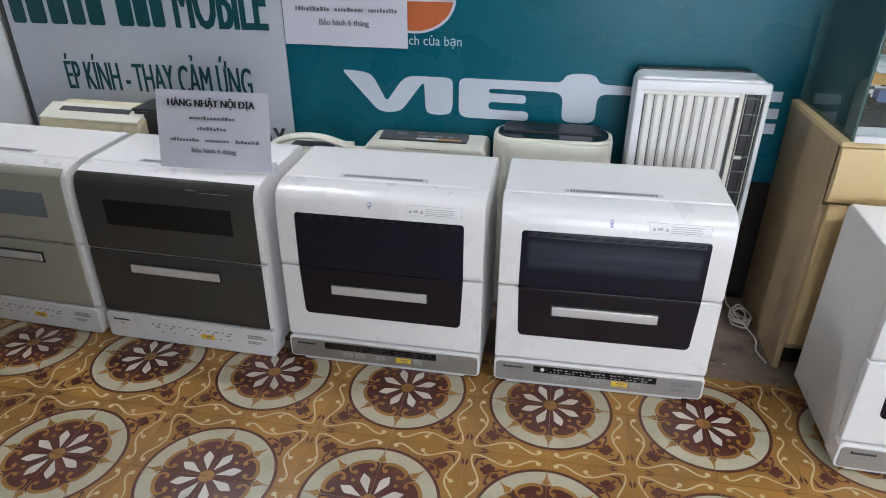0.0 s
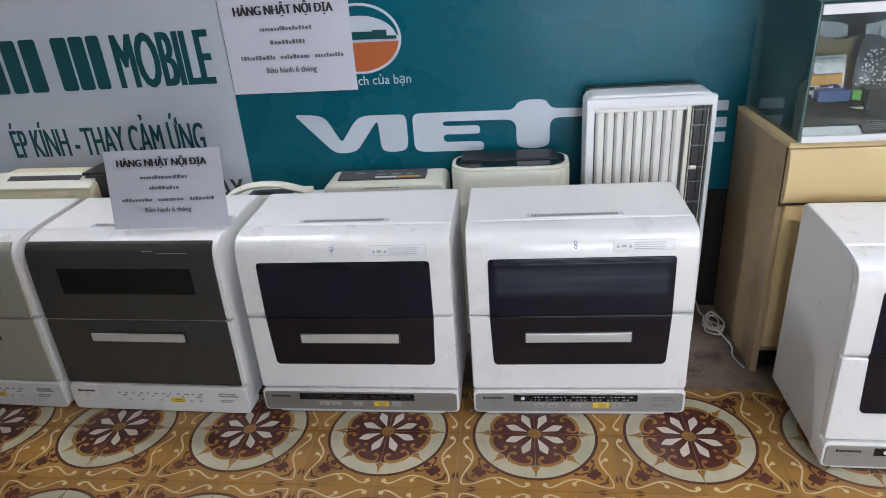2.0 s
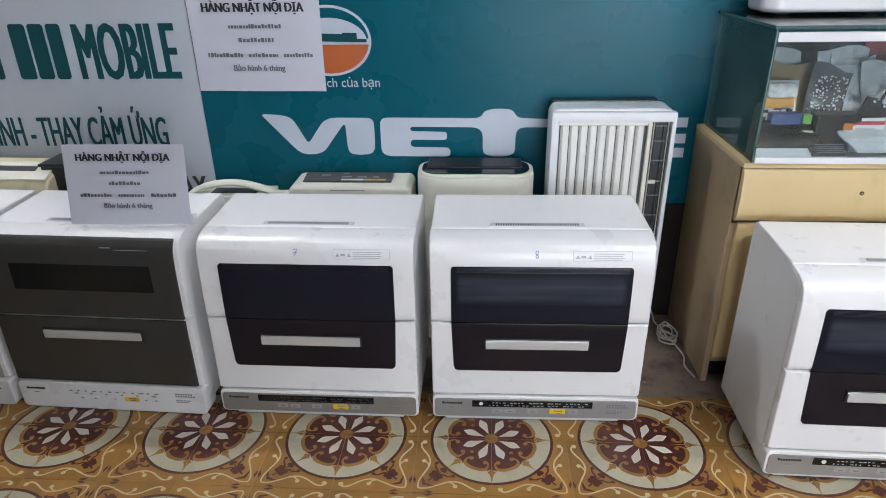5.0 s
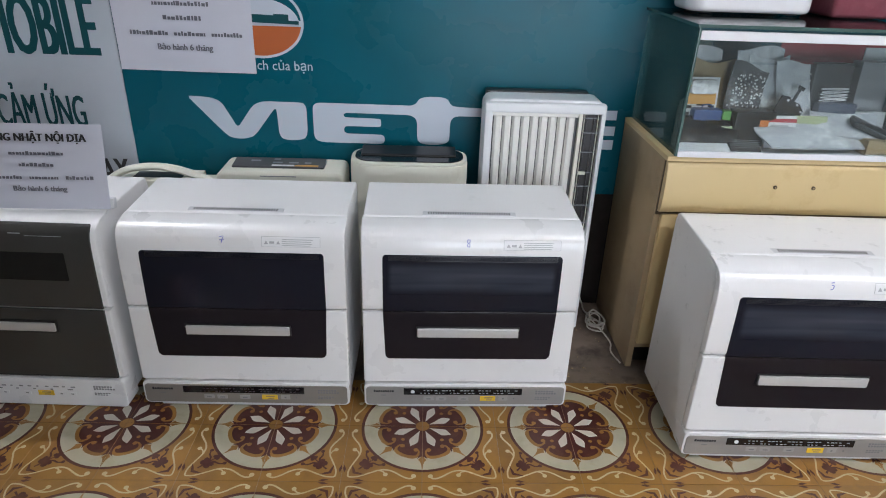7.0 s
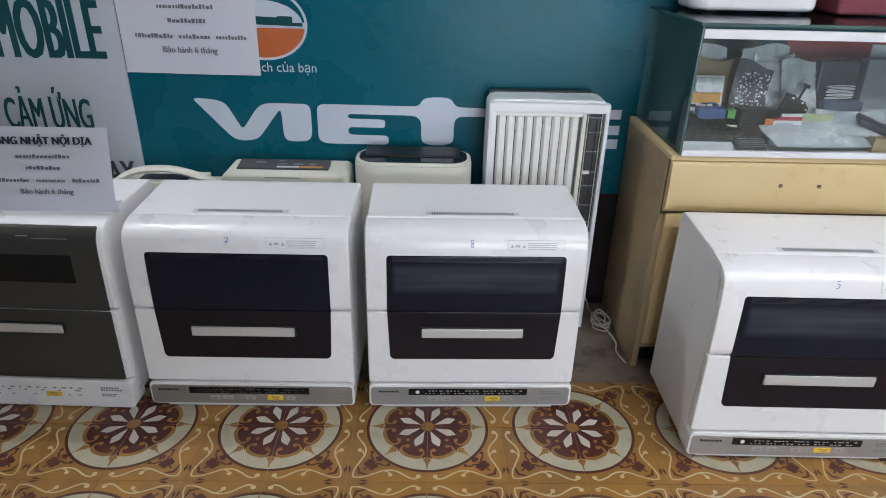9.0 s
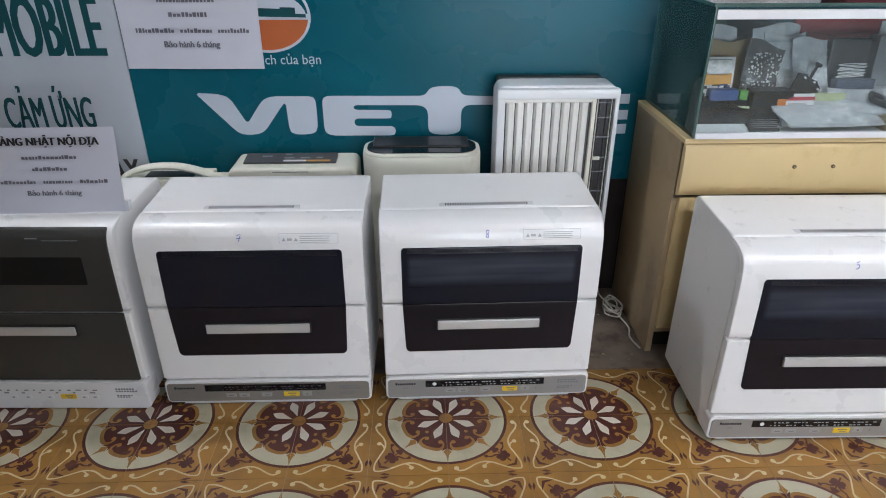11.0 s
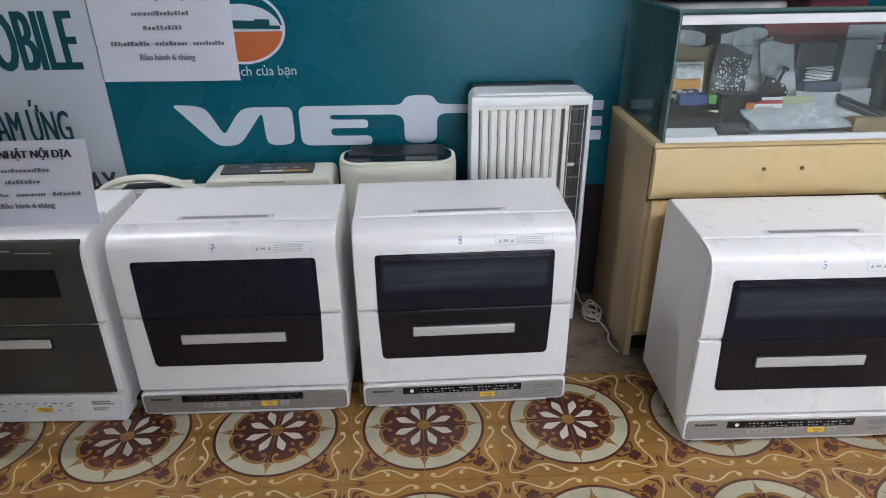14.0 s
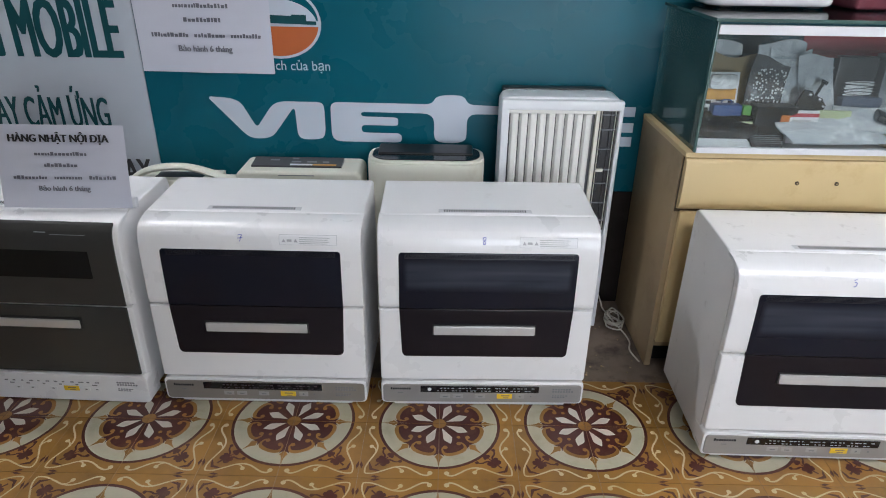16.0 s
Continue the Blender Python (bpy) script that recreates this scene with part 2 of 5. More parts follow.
TILE_SCROLL = material("straw_scroll_inlay", (0.52, 0.44, 0.27), 0.30, vary=0.10, scale=9, dirt=(0.42, 0.27, 0.09), dirt_at=(0.5, 0.85), dirt_scale=13)
GROUT = material("pale_dirty_grout", (0.27, 0.19, 0.125), 0.8, vary=0.2, scale=20)
CEILING_PAINT = material("ceiling_paint", (0.40, 0.40, 0.39), 0.9, vary=0.04)
CORD = material("grey_white_cord", (0.55, 0.52, 0.46), 0.5, vary=0.1)
BUBBLE = material("bubble_wrap", (0.70, 0.72, 0.75), 0.10, vary=0.8, scale=60, bump=0.5, bump_scale=90, dirt=(0.62, 0.64, 0.67), dirt_at=(0.55, 0.63), dirt_scale=70)
BEAD = material("shiny_clear_bead", (0.75, 0.76, 0.78), 0.08, vary=0.4, scale=160)
BAG_DARK = material("dusky_plastic_bag", (0.10, 0.10, 0.105), 0.14, vary=0.5, scale=30, bump=0.7, bump_scale=40, dirt=(0.28, 0.29, 0.30), dirt_at=(0.56, 0.7), dirt_scale=40)
CLEAR_BAG = material("cloudy_plastic_bag", (0.50, 0.52, 0.55), 0.16, vary=0.35, scale=22, bump=0.9, bump_scale=35, dirt=(0.80, 0.82, 0.84), dirt_at=(0.5, 0.7), dirt_scale=18)
RED_PRINT = material("red_print", (0.42, 0.035, 0.05), 0.4, vary=0.08)
BLUE_PRINT = material("blue_plastic", (0.03, 0.07, 0.20), 0.4, vary=0.1)
GREEN_PRINT = material("green_plastic", (0.38, 0.42, 0.25), 0.4, vary=0.1)
ORANGE_PRINT = material("orange_packaging", (0.62, 0.30, 0.06), 0.4, vary=0.25, scale=60)
CARD = material("white_card", (0.66, 0.67, 0.69), 0.5, vary=0.04)
GREY_DARK = material("dark_grey_plastic", (0.05, 0.05, 0.055), 0.35, vary=0.2, scale=20)
LINE_GREY = material("faint_line_print", (0.022, 0.023, 0.028), 0.3, vary=0.1)
SOFT_INK = material("faded_grey_ink", (0.14, 0.14, 0.17), 0.6, vary=0.15, scale=60)
MARK_GREY = material("soft_grey_print", (0.40, 0.41, 0.42), 0.5, vary=0.05)
GREY_MID = material("mid_grey_plastic", (0.22, 0.23, 0.25), 0.4, vary=0.1, scale=20)
GAP_SHADE = material("dark_brown_gap_shade", (0.022, 0.017, 0.015), 0.85, vary=0.25, scale=8, spec=0.15, dirt=(0.035, 0.03, 0.025), dirt_at=(0.55, 0.8), dirt_scale=6)
DARK_BROWN = material("dark_brown_hole", (0.07, 0.045, 0.02), 0.6, vary=0.2, scale=40)
TAN_CARD = material("tan_cardboard", (0.33, 0.24, 0.13), 0.7, vary=0.1)
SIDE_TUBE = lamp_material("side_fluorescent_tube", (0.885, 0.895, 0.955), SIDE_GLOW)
TUBE = lamp_material("fluorescent_tube", (0.885, 0.895, 0.955), TUBE_GLOW)

# ---- builders ----
def finish(bm, name, mat, parent=None, label="", smooth=True):
    bmesh.ops.recalc_face_normals(bm, faces=bm.faces)
    me = bpy.data.meshes.new(name)
    bm.to_mesh(me)
    bm.free()
    for one in mat if isinstance(mat, (list, tuple)) else [mat]:
        me.materials.append(one)
    if smooth:
        me.shade_smooth()
        me.set_sharp_from_angle(angle=radians(38))
    ob = new(name, me)
    if smooth and len(me.polygons) > 6:
        wn = ob.modifiers.new("even_normals", "WEIGHTED_NORMAL")
        wn.keep_sharp, wn.weight = True, 90
    if parent:
        ob.parent = parent
    if label:
        ob["label"] = label
    return ob


def part(name, bm, mat, parent, label=""):
    return finish(bm, name, mat, parent, label)


def thing(name, m, label, category, group="", kind=""):
    ob = new(name)
    ob.matrix_world = m
    ob.empty_display_size = 0.05
    return tagged(ob, label, category, group, kind)


def bevel_all(bm, r, seg=2, angle=35):
    es = [e for e in bm.edges if len(e.link_faces) == 2 and e.calc_face_angle(0) > radians(angle)]
    if r > 0:
        bmesh.ops.bevel(bm, geom=es, offset=r, segments=seg, profile=0.5, affect="EDGES", clamp_overlap=True)
    return bm


def box(x0, x1, y0, y1, z0, z1, r=0.0, seg=2):
    bm = bmesh.new()
    bmesh.ops.create_cube(bm, size=1, matrix=Matrix.Translation(((x0 + x1) / 2, (y0 + y1) / 2, (z0 + z1) / 2)) @ Matrix.Diagonal((x1 - x0, y1 - y0, z1 - z0, 1)))
    bmesh.ops.recalc_face_normals(bm, faces=bm.faces)
    return bevel_all(bm, r, seg)


def turned(bm, m):
    bmesh.ops.transform(bm, matrix=m, verts=bm.verts)
    return bm


def prism(pts, a, b, axis="y", r=0.0, seg=2):
    """A polygon pushed from a to b along an axis; pts are (x,z) for y, (y,z) for x, (x,y) for z."""
    bm = bmesh.new()
    def at(p, d):
        return {"y": (p[0], d, p[1]), "x": (d, p[0], p[1]), "z": (p[0], p[1], d)}[axis]
    lo = [bm.verts.new(at(p, a)) for p in pts]
    hi = [bm.verts.new(at(p, b)) for p in pts]
    n = len(pts)
    bm.faces.new(lo)
    bm.faces.new(hi[::-1])
    for i in range(n):
        bm.faces.new((lo[i], lo[(i + 1) % n], hi[(i + 1) % n], hi[i]))
    bmesh.ops.recalc_face_normals(bm, faces=bm.faces)
    return bevel_all(bm, r, seg)


def round_rect(x0, x1, y0, y1, r, n=5):
    pts = []
    for cx, cy, a0 in ((x1 - r, y1 - r, 0), (x0 + r, y1 - r, 90), (x0 + r, y0 + r, 180), (x1 - r, y0 + r, 270)):
        for i in range(n + 1):
            a = radians(a0 + 90 * i / n)
            pts.append((cx + r * math.cos(a), cy + r * math.sin(a)))
    return pts


def tube(pts, r, n=8, closed=False):
    """A round bar along points."""
    bm = bmesh.new()
    P = [Vector(p) for p in pts]
    rings = []
    for i, p in enumerate(P):
        d = (P[(i + 1) % len(P)] if closed or i + 1 < len(P) else p) - (P[i - 1] if closed or i else p)
        d.normalize()
        u = d.cross(Vector((0, 0, 1)))
        if u.length < 1e-3:
            u = d.cross(Vector((0, 1, 0)))
        u.normalize()
        v = d.cross(u)
        rings.append([bm.verts.new(p + r * (math.cos(2 * math.pi * k / n) * u + math.sin(2 * math.pi * k / n) * v)) for k in range(n)])
    for i in range(len(P) if closed else len(P) - 1):
        a, b = rings[i], rings[(i + 1) % len(P)]
        for k in range(n):
            bm.faces.new((a[k], a[(k + 1) % n], b[(k + 1) % n], b[k]))
    if not closed:
        bm.faces.new(rings[0])
        bm.faces.new(rings[-1])
    return bm


def smooth_line(pts, n=8):
    """Points of a Catmull-Rom curve."""
    P = [Vector(p) for p in pts]
    out = []
    for i in range(len(P) - 1):
        a, b, c, d = P[max(i - 1, 0)], P[i], P[i + 1], P[min(i + 2, len(P) - 1)]
        for k in range(n):
            t = k / n
            out.append(0.5 * (2 * b + (c - a) * t + (2 * a - 5 * b + 4 * c - d) * t * t + (3 * b - a - 3 * c + d) * t ** 3))
    return out + [P[-1]]


def words(text, x0, z0, width, height, y, parent, mat, name="lettering", bold=0.0, slant=0.0, thick=0.0008, label=""):
    """Raised lettering that faces -y: lower left corner, width and height of its box."""
    cu = bpy.data.curves.new(name, "FONT")
    cu.body, cu.size, cu.shear, cu.resolution_u = text, 1.0, slant, 3
    tmp = new(name, cu)
    me = bpy.data.meshes.new_from_object(tmp.evaluated_get(bpy.context.evaluated_depsgraph_get()))
    bpy.data.objects.remove(tmp)
    co = np.array([v.co for v in me.vertices])
    lo, hi = co.min(0), co.max(0)
    bm = bmesh.new()
    bm.from_mesh(me)
    bpy.data.meshes.remove(me)
    side = bold * height
    for v in bm.verts:
        v.co = (x0 + side + (v.co.x - lo[0]) / (hi[0] - lo[0]) * (width - 2 * side), y, z0 + (v.co.y - lo[1]) / (hi[1] - lo[1]) * height)
    ex = bmesh.ops.extrude_face_region(bm, geom=bm.faces[:])
    bmesh.ops.translate(bm, verts=[g for g in ex["geom"] if isinstance(g, bmesh.types.BMVert)], vec=(0, -thick, 0))
    if bold:
        src = bpy.data.meshes.new("tmp")
        bm.to_mesh(src)
        for k, dx in enumerate((-1, 1, -0.5, 0.5)):
            n0 = len(bm.verts)
            bm.from_mesh(src)
            bm.verts.ensure_lookup_table()
            for v in bm.verts[n0:]:
                v.co += Vector((dx * side, -0.00006 * (k + 1), 0))
        bpy.data.meshes.remove(src)
    return finish(bm, name, mat, parent, label, smooth=False)


# ---- setting ----
def wall(name, x0, x1, y0, y1, z0, z1, mat, label):
    return tagged(finish(box(x0, x1, y0, y1, z0, z1), name, mat, smooth=False), label, "wall", kind="structure")


H = 2.56
wall("wall_north", -2.26, 3.2, WALL_Y + 0.03, WALL_Y + 0.23, 0, H, PLASTER, "limewashed masonry wall behind the vinyl banner")
wall("wall_west", -2.26, -2.06, -3.7, WALL_Y + 0.03, 0, H, DIM_WALL, "plain unseen side wall, dull grey to cut bounce light")
# unseen wall, added to keep shop-front light off the left machines
wall("light_blocking_wall", -2.06, -0.09, -0.44, -0.32, 0, H, DIM_WALL, "unseen dull grey wall added to block light from the left end")
wall("wall_pier", -2.06, -2.012, 2.02, WALL_Y + 0.03, 0, H, PLASTER, "limewashed pier with chipped paint beside the banner")
wall("wall_east", 3.2, 3.4, -3.7, WALL_Y + 0.23, 0, H, DIM_WALL, "plain unseen side wall, dull grey to cut bounce light")
front = bmesh.new()
for b in ((-2.06, OPEN_X - OPEN_W / 2, -3.7, -3.5, 0, H), (OPEN_X + OPEN_W / 2, 3.2, -3.7, -3.5, 0, H), (OPEN_X - OPEN_W / 2, OPEN_X + OPEN_W / 2, -3.7, -3.5, 2.25, H)):
    one = box(*b)
    me = bpy.data.meshes.new("tmp")
    one.to_mesh(me)
    one.free()
    front.from_mesh(me)
    bpy.data.meshes.remove(me)
tagged(finish(front, "wall_south", DIM_WALL, smooth=False), "unseen front wall, dull grey to cut bounce, with a wide open shop front", "wall", kind="structure")
tagged(finish(box(-2.26, 3.4, -3.7, WALL_Y + 0.23, H, H + 0.15), "ceiling", CEILING_PAINT, smooth=False), "plain painted ceiling over the shop", "ceiling", kind="structure")
tagged(finish(box(-2.06, 3.2, 1.872, WALL_Y + 0.03, -0.12, -0.003), "concrete_floor_strip", CONCRETE, smooth=False), "bare dirty concrete strip along the back wall", "floor", kind="structure")
floor = tagged(finish(box(-2.06, 3.2, -3.7, 1.872, -0.12, -0.0010), "floor", GROUT, smooth=False), "ochre patterned cement tile floor, worn and slightly dirty", "floor", kind="structure")
tagged(finish(box(-30, 30, -40, -3.7, -0.25, -0.12), "ground", CONCRETE, smooth=False), "grey street ground outside the shop front", "ground", kind="structure")


def ceiling_lamp(x, y, z, length):
    t = thing("ceiling_light", pose(x, y, z), "white batten with a bare fluorescent tube under the ceiling", "ceiling light", "ceiling lights")
    part("batten", box(-length / 2 - 0.03, length / 2 + 0.03, -0.03, 0.03, 0.0, 0.05, 0.005), WHITE_SIDE, t)
    part("tube", turned(tube([(-length / 2, 0, 0), (length / 2, 0, 0)], 0.014, 12), pose(0, 0, -0.03)), TUBE, t, "glowing white tube")
    for s in (-1, 1):
        part("end_cap", box(s * length / 2 - 0.012, s * length / 2 + 0.012, -0.018, 0.018, -0.05, 0.002, 0.003), WHITE, t)
    return t


for lx, ly in LAMPS:
    ceiling_lamp(lx, ly, H - 0.052, 1.2)
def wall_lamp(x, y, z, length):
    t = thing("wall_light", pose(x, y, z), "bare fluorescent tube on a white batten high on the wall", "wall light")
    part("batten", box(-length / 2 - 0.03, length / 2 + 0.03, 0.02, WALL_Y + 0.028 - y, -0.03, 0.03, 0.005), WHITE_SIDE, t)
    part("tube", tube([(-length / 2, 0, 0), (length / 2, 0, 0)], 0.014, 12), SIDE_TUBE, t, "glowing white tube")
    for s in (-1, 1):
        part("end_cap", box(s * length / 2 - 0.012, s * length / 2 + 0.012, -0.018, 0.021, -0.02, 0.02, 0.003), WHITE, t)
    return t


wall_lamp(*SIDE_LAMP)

# ---- banner on the wall ----
BY = WALL_Y
banner = thing("banner", pose(0, 0, 0), "teal and pale grey vinyl shop banner stretched along the wall", "banner")
part("teal_sheet", box(-0.9530, 3.0, BY, BY + 0.024, 0.432, 2.0, 0.002), TEAL, banner, "teal glossy vinyl")
part("grey_sheet", box(-1.985, -0.9540, BY, BY + 0.024, 0.432, 2.0, 0.002), BANNER_GREY, banner, "pale grey vinyl")
part("edge_strip", box(-2.0, -1.986, BY - 0.004, BY + 0.026, 0.432, 2.0, 0.002), GREY_DARK, banner, "dark edge strip")


# dark strip stands in for the shade low behind the air conditioner
tagged(finish(box(-2.059, 3.19, BY + 0.002, BY + 0.0295, -0.002, 0.430, 0.002), "baseboard", GAP_SHADE, smooth=False), "dark brown strip below the vinyl banner, coloured as shade", "baseboard", kind="structure")


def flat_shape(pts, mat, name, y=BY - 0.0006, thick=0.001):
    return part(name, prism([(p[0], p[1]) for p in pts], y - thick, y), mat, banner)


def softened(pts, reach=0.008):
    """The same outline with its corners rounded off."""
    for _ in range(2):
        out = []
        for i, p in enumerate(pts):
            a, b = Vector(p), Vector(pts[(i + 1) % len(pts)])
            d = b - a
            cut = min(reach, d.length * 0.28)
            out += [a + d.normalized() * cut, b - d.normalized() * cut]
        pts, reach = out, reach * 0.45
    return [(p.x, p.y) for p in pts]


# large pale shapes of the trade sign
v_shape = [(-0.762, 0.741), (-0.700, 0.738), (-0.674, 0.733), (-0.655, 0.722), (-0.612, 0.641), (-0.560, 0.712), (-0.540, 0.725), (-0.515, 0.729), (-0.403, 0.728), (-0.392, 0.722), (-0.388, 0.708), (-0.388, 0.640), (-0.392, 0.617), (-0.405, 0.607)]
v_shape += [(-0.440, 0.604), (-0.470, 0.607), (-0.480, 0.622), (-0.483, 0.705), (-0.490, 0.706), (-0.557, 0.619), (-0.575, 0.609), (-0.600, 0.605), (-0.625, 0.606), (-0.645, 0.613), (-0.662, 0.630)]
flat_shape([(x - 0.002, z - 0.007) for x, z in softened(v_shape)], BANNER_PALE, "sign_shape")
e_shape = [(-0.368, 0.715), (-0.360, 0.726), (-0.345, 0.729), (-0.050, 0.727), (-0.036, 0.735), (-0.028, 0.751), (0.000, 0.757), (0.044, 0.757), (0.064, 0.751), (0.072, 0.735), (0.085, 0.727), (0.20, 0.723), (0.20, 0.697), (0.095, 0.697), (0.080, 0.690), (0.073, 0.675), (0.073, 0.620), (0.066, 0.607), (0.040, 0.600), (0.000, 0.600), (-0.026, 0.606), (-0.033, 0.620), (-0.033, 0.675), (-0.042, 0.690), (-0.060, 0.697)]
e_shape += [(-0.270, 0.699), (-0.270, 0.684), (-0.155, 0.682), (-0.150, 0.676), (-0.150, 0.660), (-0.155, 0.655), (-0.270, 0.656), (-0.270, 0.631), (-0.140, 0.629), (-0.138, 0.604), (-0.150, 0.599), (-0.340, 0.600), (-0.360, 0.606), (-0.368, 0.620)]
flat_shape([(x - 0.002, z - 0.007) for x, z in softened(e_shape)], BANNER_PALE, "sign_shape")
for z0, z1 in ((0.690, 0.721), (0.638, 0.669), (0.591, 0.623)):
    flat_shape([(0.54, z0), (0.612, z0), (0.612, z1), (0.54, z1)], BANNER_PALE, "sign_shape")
# oval emblem: pale upper half, orange lower half, dark bar between
def ellipse(cx, cz, a, b, a0=0, a1=360, n=40):
    return [(cx + a * math.cos(radians(a0 + (a1 - a0) * i / n)), cz + b * math.sin(radians(a0 + (a1 - a0) * i / n))) for i in range(n + (a1 - a0 < 360))]


flat_shape(ellipse(-0.516, 0.961, 0.134, 0.106), BANNER_PALE, "emblem_oval")
flat_shape(ellipse(-0.516, 0.961, 0.126, 0.098, 186, 354), BANNER_ORANGE, "emblem_lower_half", BY - 0.0018)
flat_shape(ellipse(-0.516, 0.961, 0.126, 0.098, 4, 176, 30), TEAL, "emblem_upper_half", BY - 0.0018)
flat_shape(ellipse(-0.516, 0.958, 0.121, 0.072, 4, 176, 30), BANNER_PALE, "emblem_hill", BY - 0.0030)
flat_shape([(x - 0.011, z - 0.011) for x, z in [(-0.545, 0.972), (-0.385, 0.968), (-0.385, 0.978), (-0.415, 0.979), (-0.415, 0.996), (-0.440, 0.997), (-0.46, 0.997), (-0.46, 0.993), (-0.545, 0.996)]], BANNER_TEAL_INK, "emblem_bar", BY - 0.0043)
words("ch của bạn", -0.533, 0.812, 0.170, 0.040, BY - 0.0004, banner, BANNER_PALE)
words("MOBILE", -1.338, 0.847, 0.334, 0.174, BY - 0.0004, banner, BANNER_TEAL_INK, bold=0.030)
# a name, as plain bars
for bx0, bx1 in ((-1.960, -1.906), (-1.892, -1.824), (-1.808, -1.744), (-1.730, -1.674), (-1.660, -1.600), (-1.546, -1.490), (-1.482, -1.430), (-1.421, -1.374)):
    flat_shape(round_rect(bx0, bx1, 0.849, 1.021, 0.01), BANNER_TEAL_INK, "lettering_bar")
words("ÉP KÍNH - THAY CẢM ỨNG", -1.806, 0.624, 0.716, 0.136, BY - 0.0004, banner, BANNER_TEAL_INK, bold=0.014)
words("MAY", -1.135, 0.438, 0.148, 0.082, BY - 0.0004, banner, GREY_DARK, bold=0.03)
# the line above, shop trade and a brand, as letter-wide bars
for bx0, n in ((-1.640, 2), (-1.535, 4), (-1.300, 7)):
    for k in range(n):
        x = bx0 + k * (0.050 if n < 7 else 0.0385)
        flat_shape(round_rect(x, x + (0.036 if n < 7 else 0.028), 1.155, 1.30, 0.006), BANNER_TEAL_INK, "lettering_bar")


def notice(name, m, w, h, label, fold):
    """A printed sheet whose lower edge is at the origin, facing -y."""
    t = thing(name, m, label, "paper notice", "printed notices")
    bm = bmesh.new()
    nx, nz = 12, 9
    rnd = random.Random(fold)
    def sag(u, v):
        return 0.003 * math.sin(3.1 * u + 2 * fold) * math.sin(2.2 * v + fold) + 0.0015 * math.sin(9 * u + 5 * v) * (1 - v)
    grid = [[bm.verts.new((-w / 2 + w * i / nx, sag(i / nx, j / nz), h * j / nz)) for i in range(nx + 1)] for j in range(nz + 1)]
    for j in range(nz):
        for i in range(nx):
            bm.faces.new((grid[j][i], grid[j][i + 1], grid[j + 1][i + 1], grid[j + 1][i]))
    ex = bmesh.ops.extrude_face_region(bm, geom=bm.faces[:])
    bmesh.ops.translate(bm, verts=[g for g in ex["geom"] if isinstance(g, bmesh.types.BMVert)], vec=(0, 0.0008, 0))
    part("sheet", bm, PAPER, t)
    words("HÀNG NHẬT NỘI DỊA", -0.385 * w, 0.775 * h, 0.77 * w, 0.145 * h, -0.0048, t, PRINT_BLACK, bold=0.042)
    part("letter_stroke", box(0.240 * w, 0.262 * w, -0.0060, -0.0048, 0.843 * h, 0.853 * h), PRINT_BLACK, t)
    for cx, cw, cz in ((0.0, 0.40, 0.640), (0.0, 0.27, 0.505), (-0.25, 0.27, 0.355), (0.045, 0.23, 0.355), (0.31, 0.22, 0.355)):
        # words and numbers of an address, as bars
        a = cx - cw / 2
        while a < cx + cw / 2 - 0.012:
            e = min(a + rnd.uniform(0.012, 0.026), cx + cw / 2)
            part("print_bar", box(a * w, e * w, -0.0054, -0.0047, cz * h, (cz + rnd.choice((0.030, 0.030, 0.042))) * h), SOFT_INK, t)
            a = e + rnd.uniform(0.004, 0.009)
    words("Bảo hành 6 tháng", -0.20 * w, 0.195 * h, 0.40 * w, 0.085 * h, -0.0048, t, SOFT_INK, bold=0.03)
    return t


notice("wall_notice", pose(-0.742, BY - 0.008, 0.810, 0, 0.3, 0), 0.414, 0.300, "white printed paper notice taped on the teal banner", 1)

# ---- dishwashers ----
PROFILE = [(0.098, 0.000), (0.20, 0.0005), (0.325, 0.002), (0.42, 0.004), (0.47, 0.006), (0.495, 0.008), (0.512, 0.0105), (0.525, 0.0145), (0.534, 0.020), (0.541, 0.027), (0.547, 0.037), (0.551, 0.050), (0.554, 0.066), (0.5565, 0.086)]
PZ, PY = [p[0] for p in PROFILE], [p[1] for p in PROFILE]


def front_y(z):
    return float(np.interp(z, PZ, PY))


def strip(rows, off=0.0, thick=0.02, edge=0.004):
    """A panel that follows the bowed front: rows of (z, left, right)."""
    bm = bmesh.new()
    rings = []
    for j, (z, xl, xr) in enumerate(rows):
        y = front_y(z) - off
        e = edge
        tuck = edge if j == 0 or (j == len(rows) - 1 and z < 0.55) else 0.0
        cols = [(xl, y + e + tuck), (xl + e * 0.3, y + e * 0.3 + tuck), (xl + e, y + tuck)] + [(xl + e + (xr - xl - 2 * e) * k / 6, y + tuck) for k in range(1, 6)] + [(xr - e, y + tuck), (xr - e * 0.3, y + e * 0.3 + tuck), (xr, y + e + tuck), (xr, y + thick), (xl, y + thick)]
        rings.append([bm.verts.new((x, yy, z)) for x, yy in cols])
    n = len(rings[0])
    for a, b in zip(rings, rings[1:]):
        for k in range(n):
            bm.faces.new((a[k], a[(k + 1) % n], b[(k + 1) % n], b[k]))
    bm.faces.new(rings[0])
    bm.faces.new(rings[-1][::-1])
    return bm


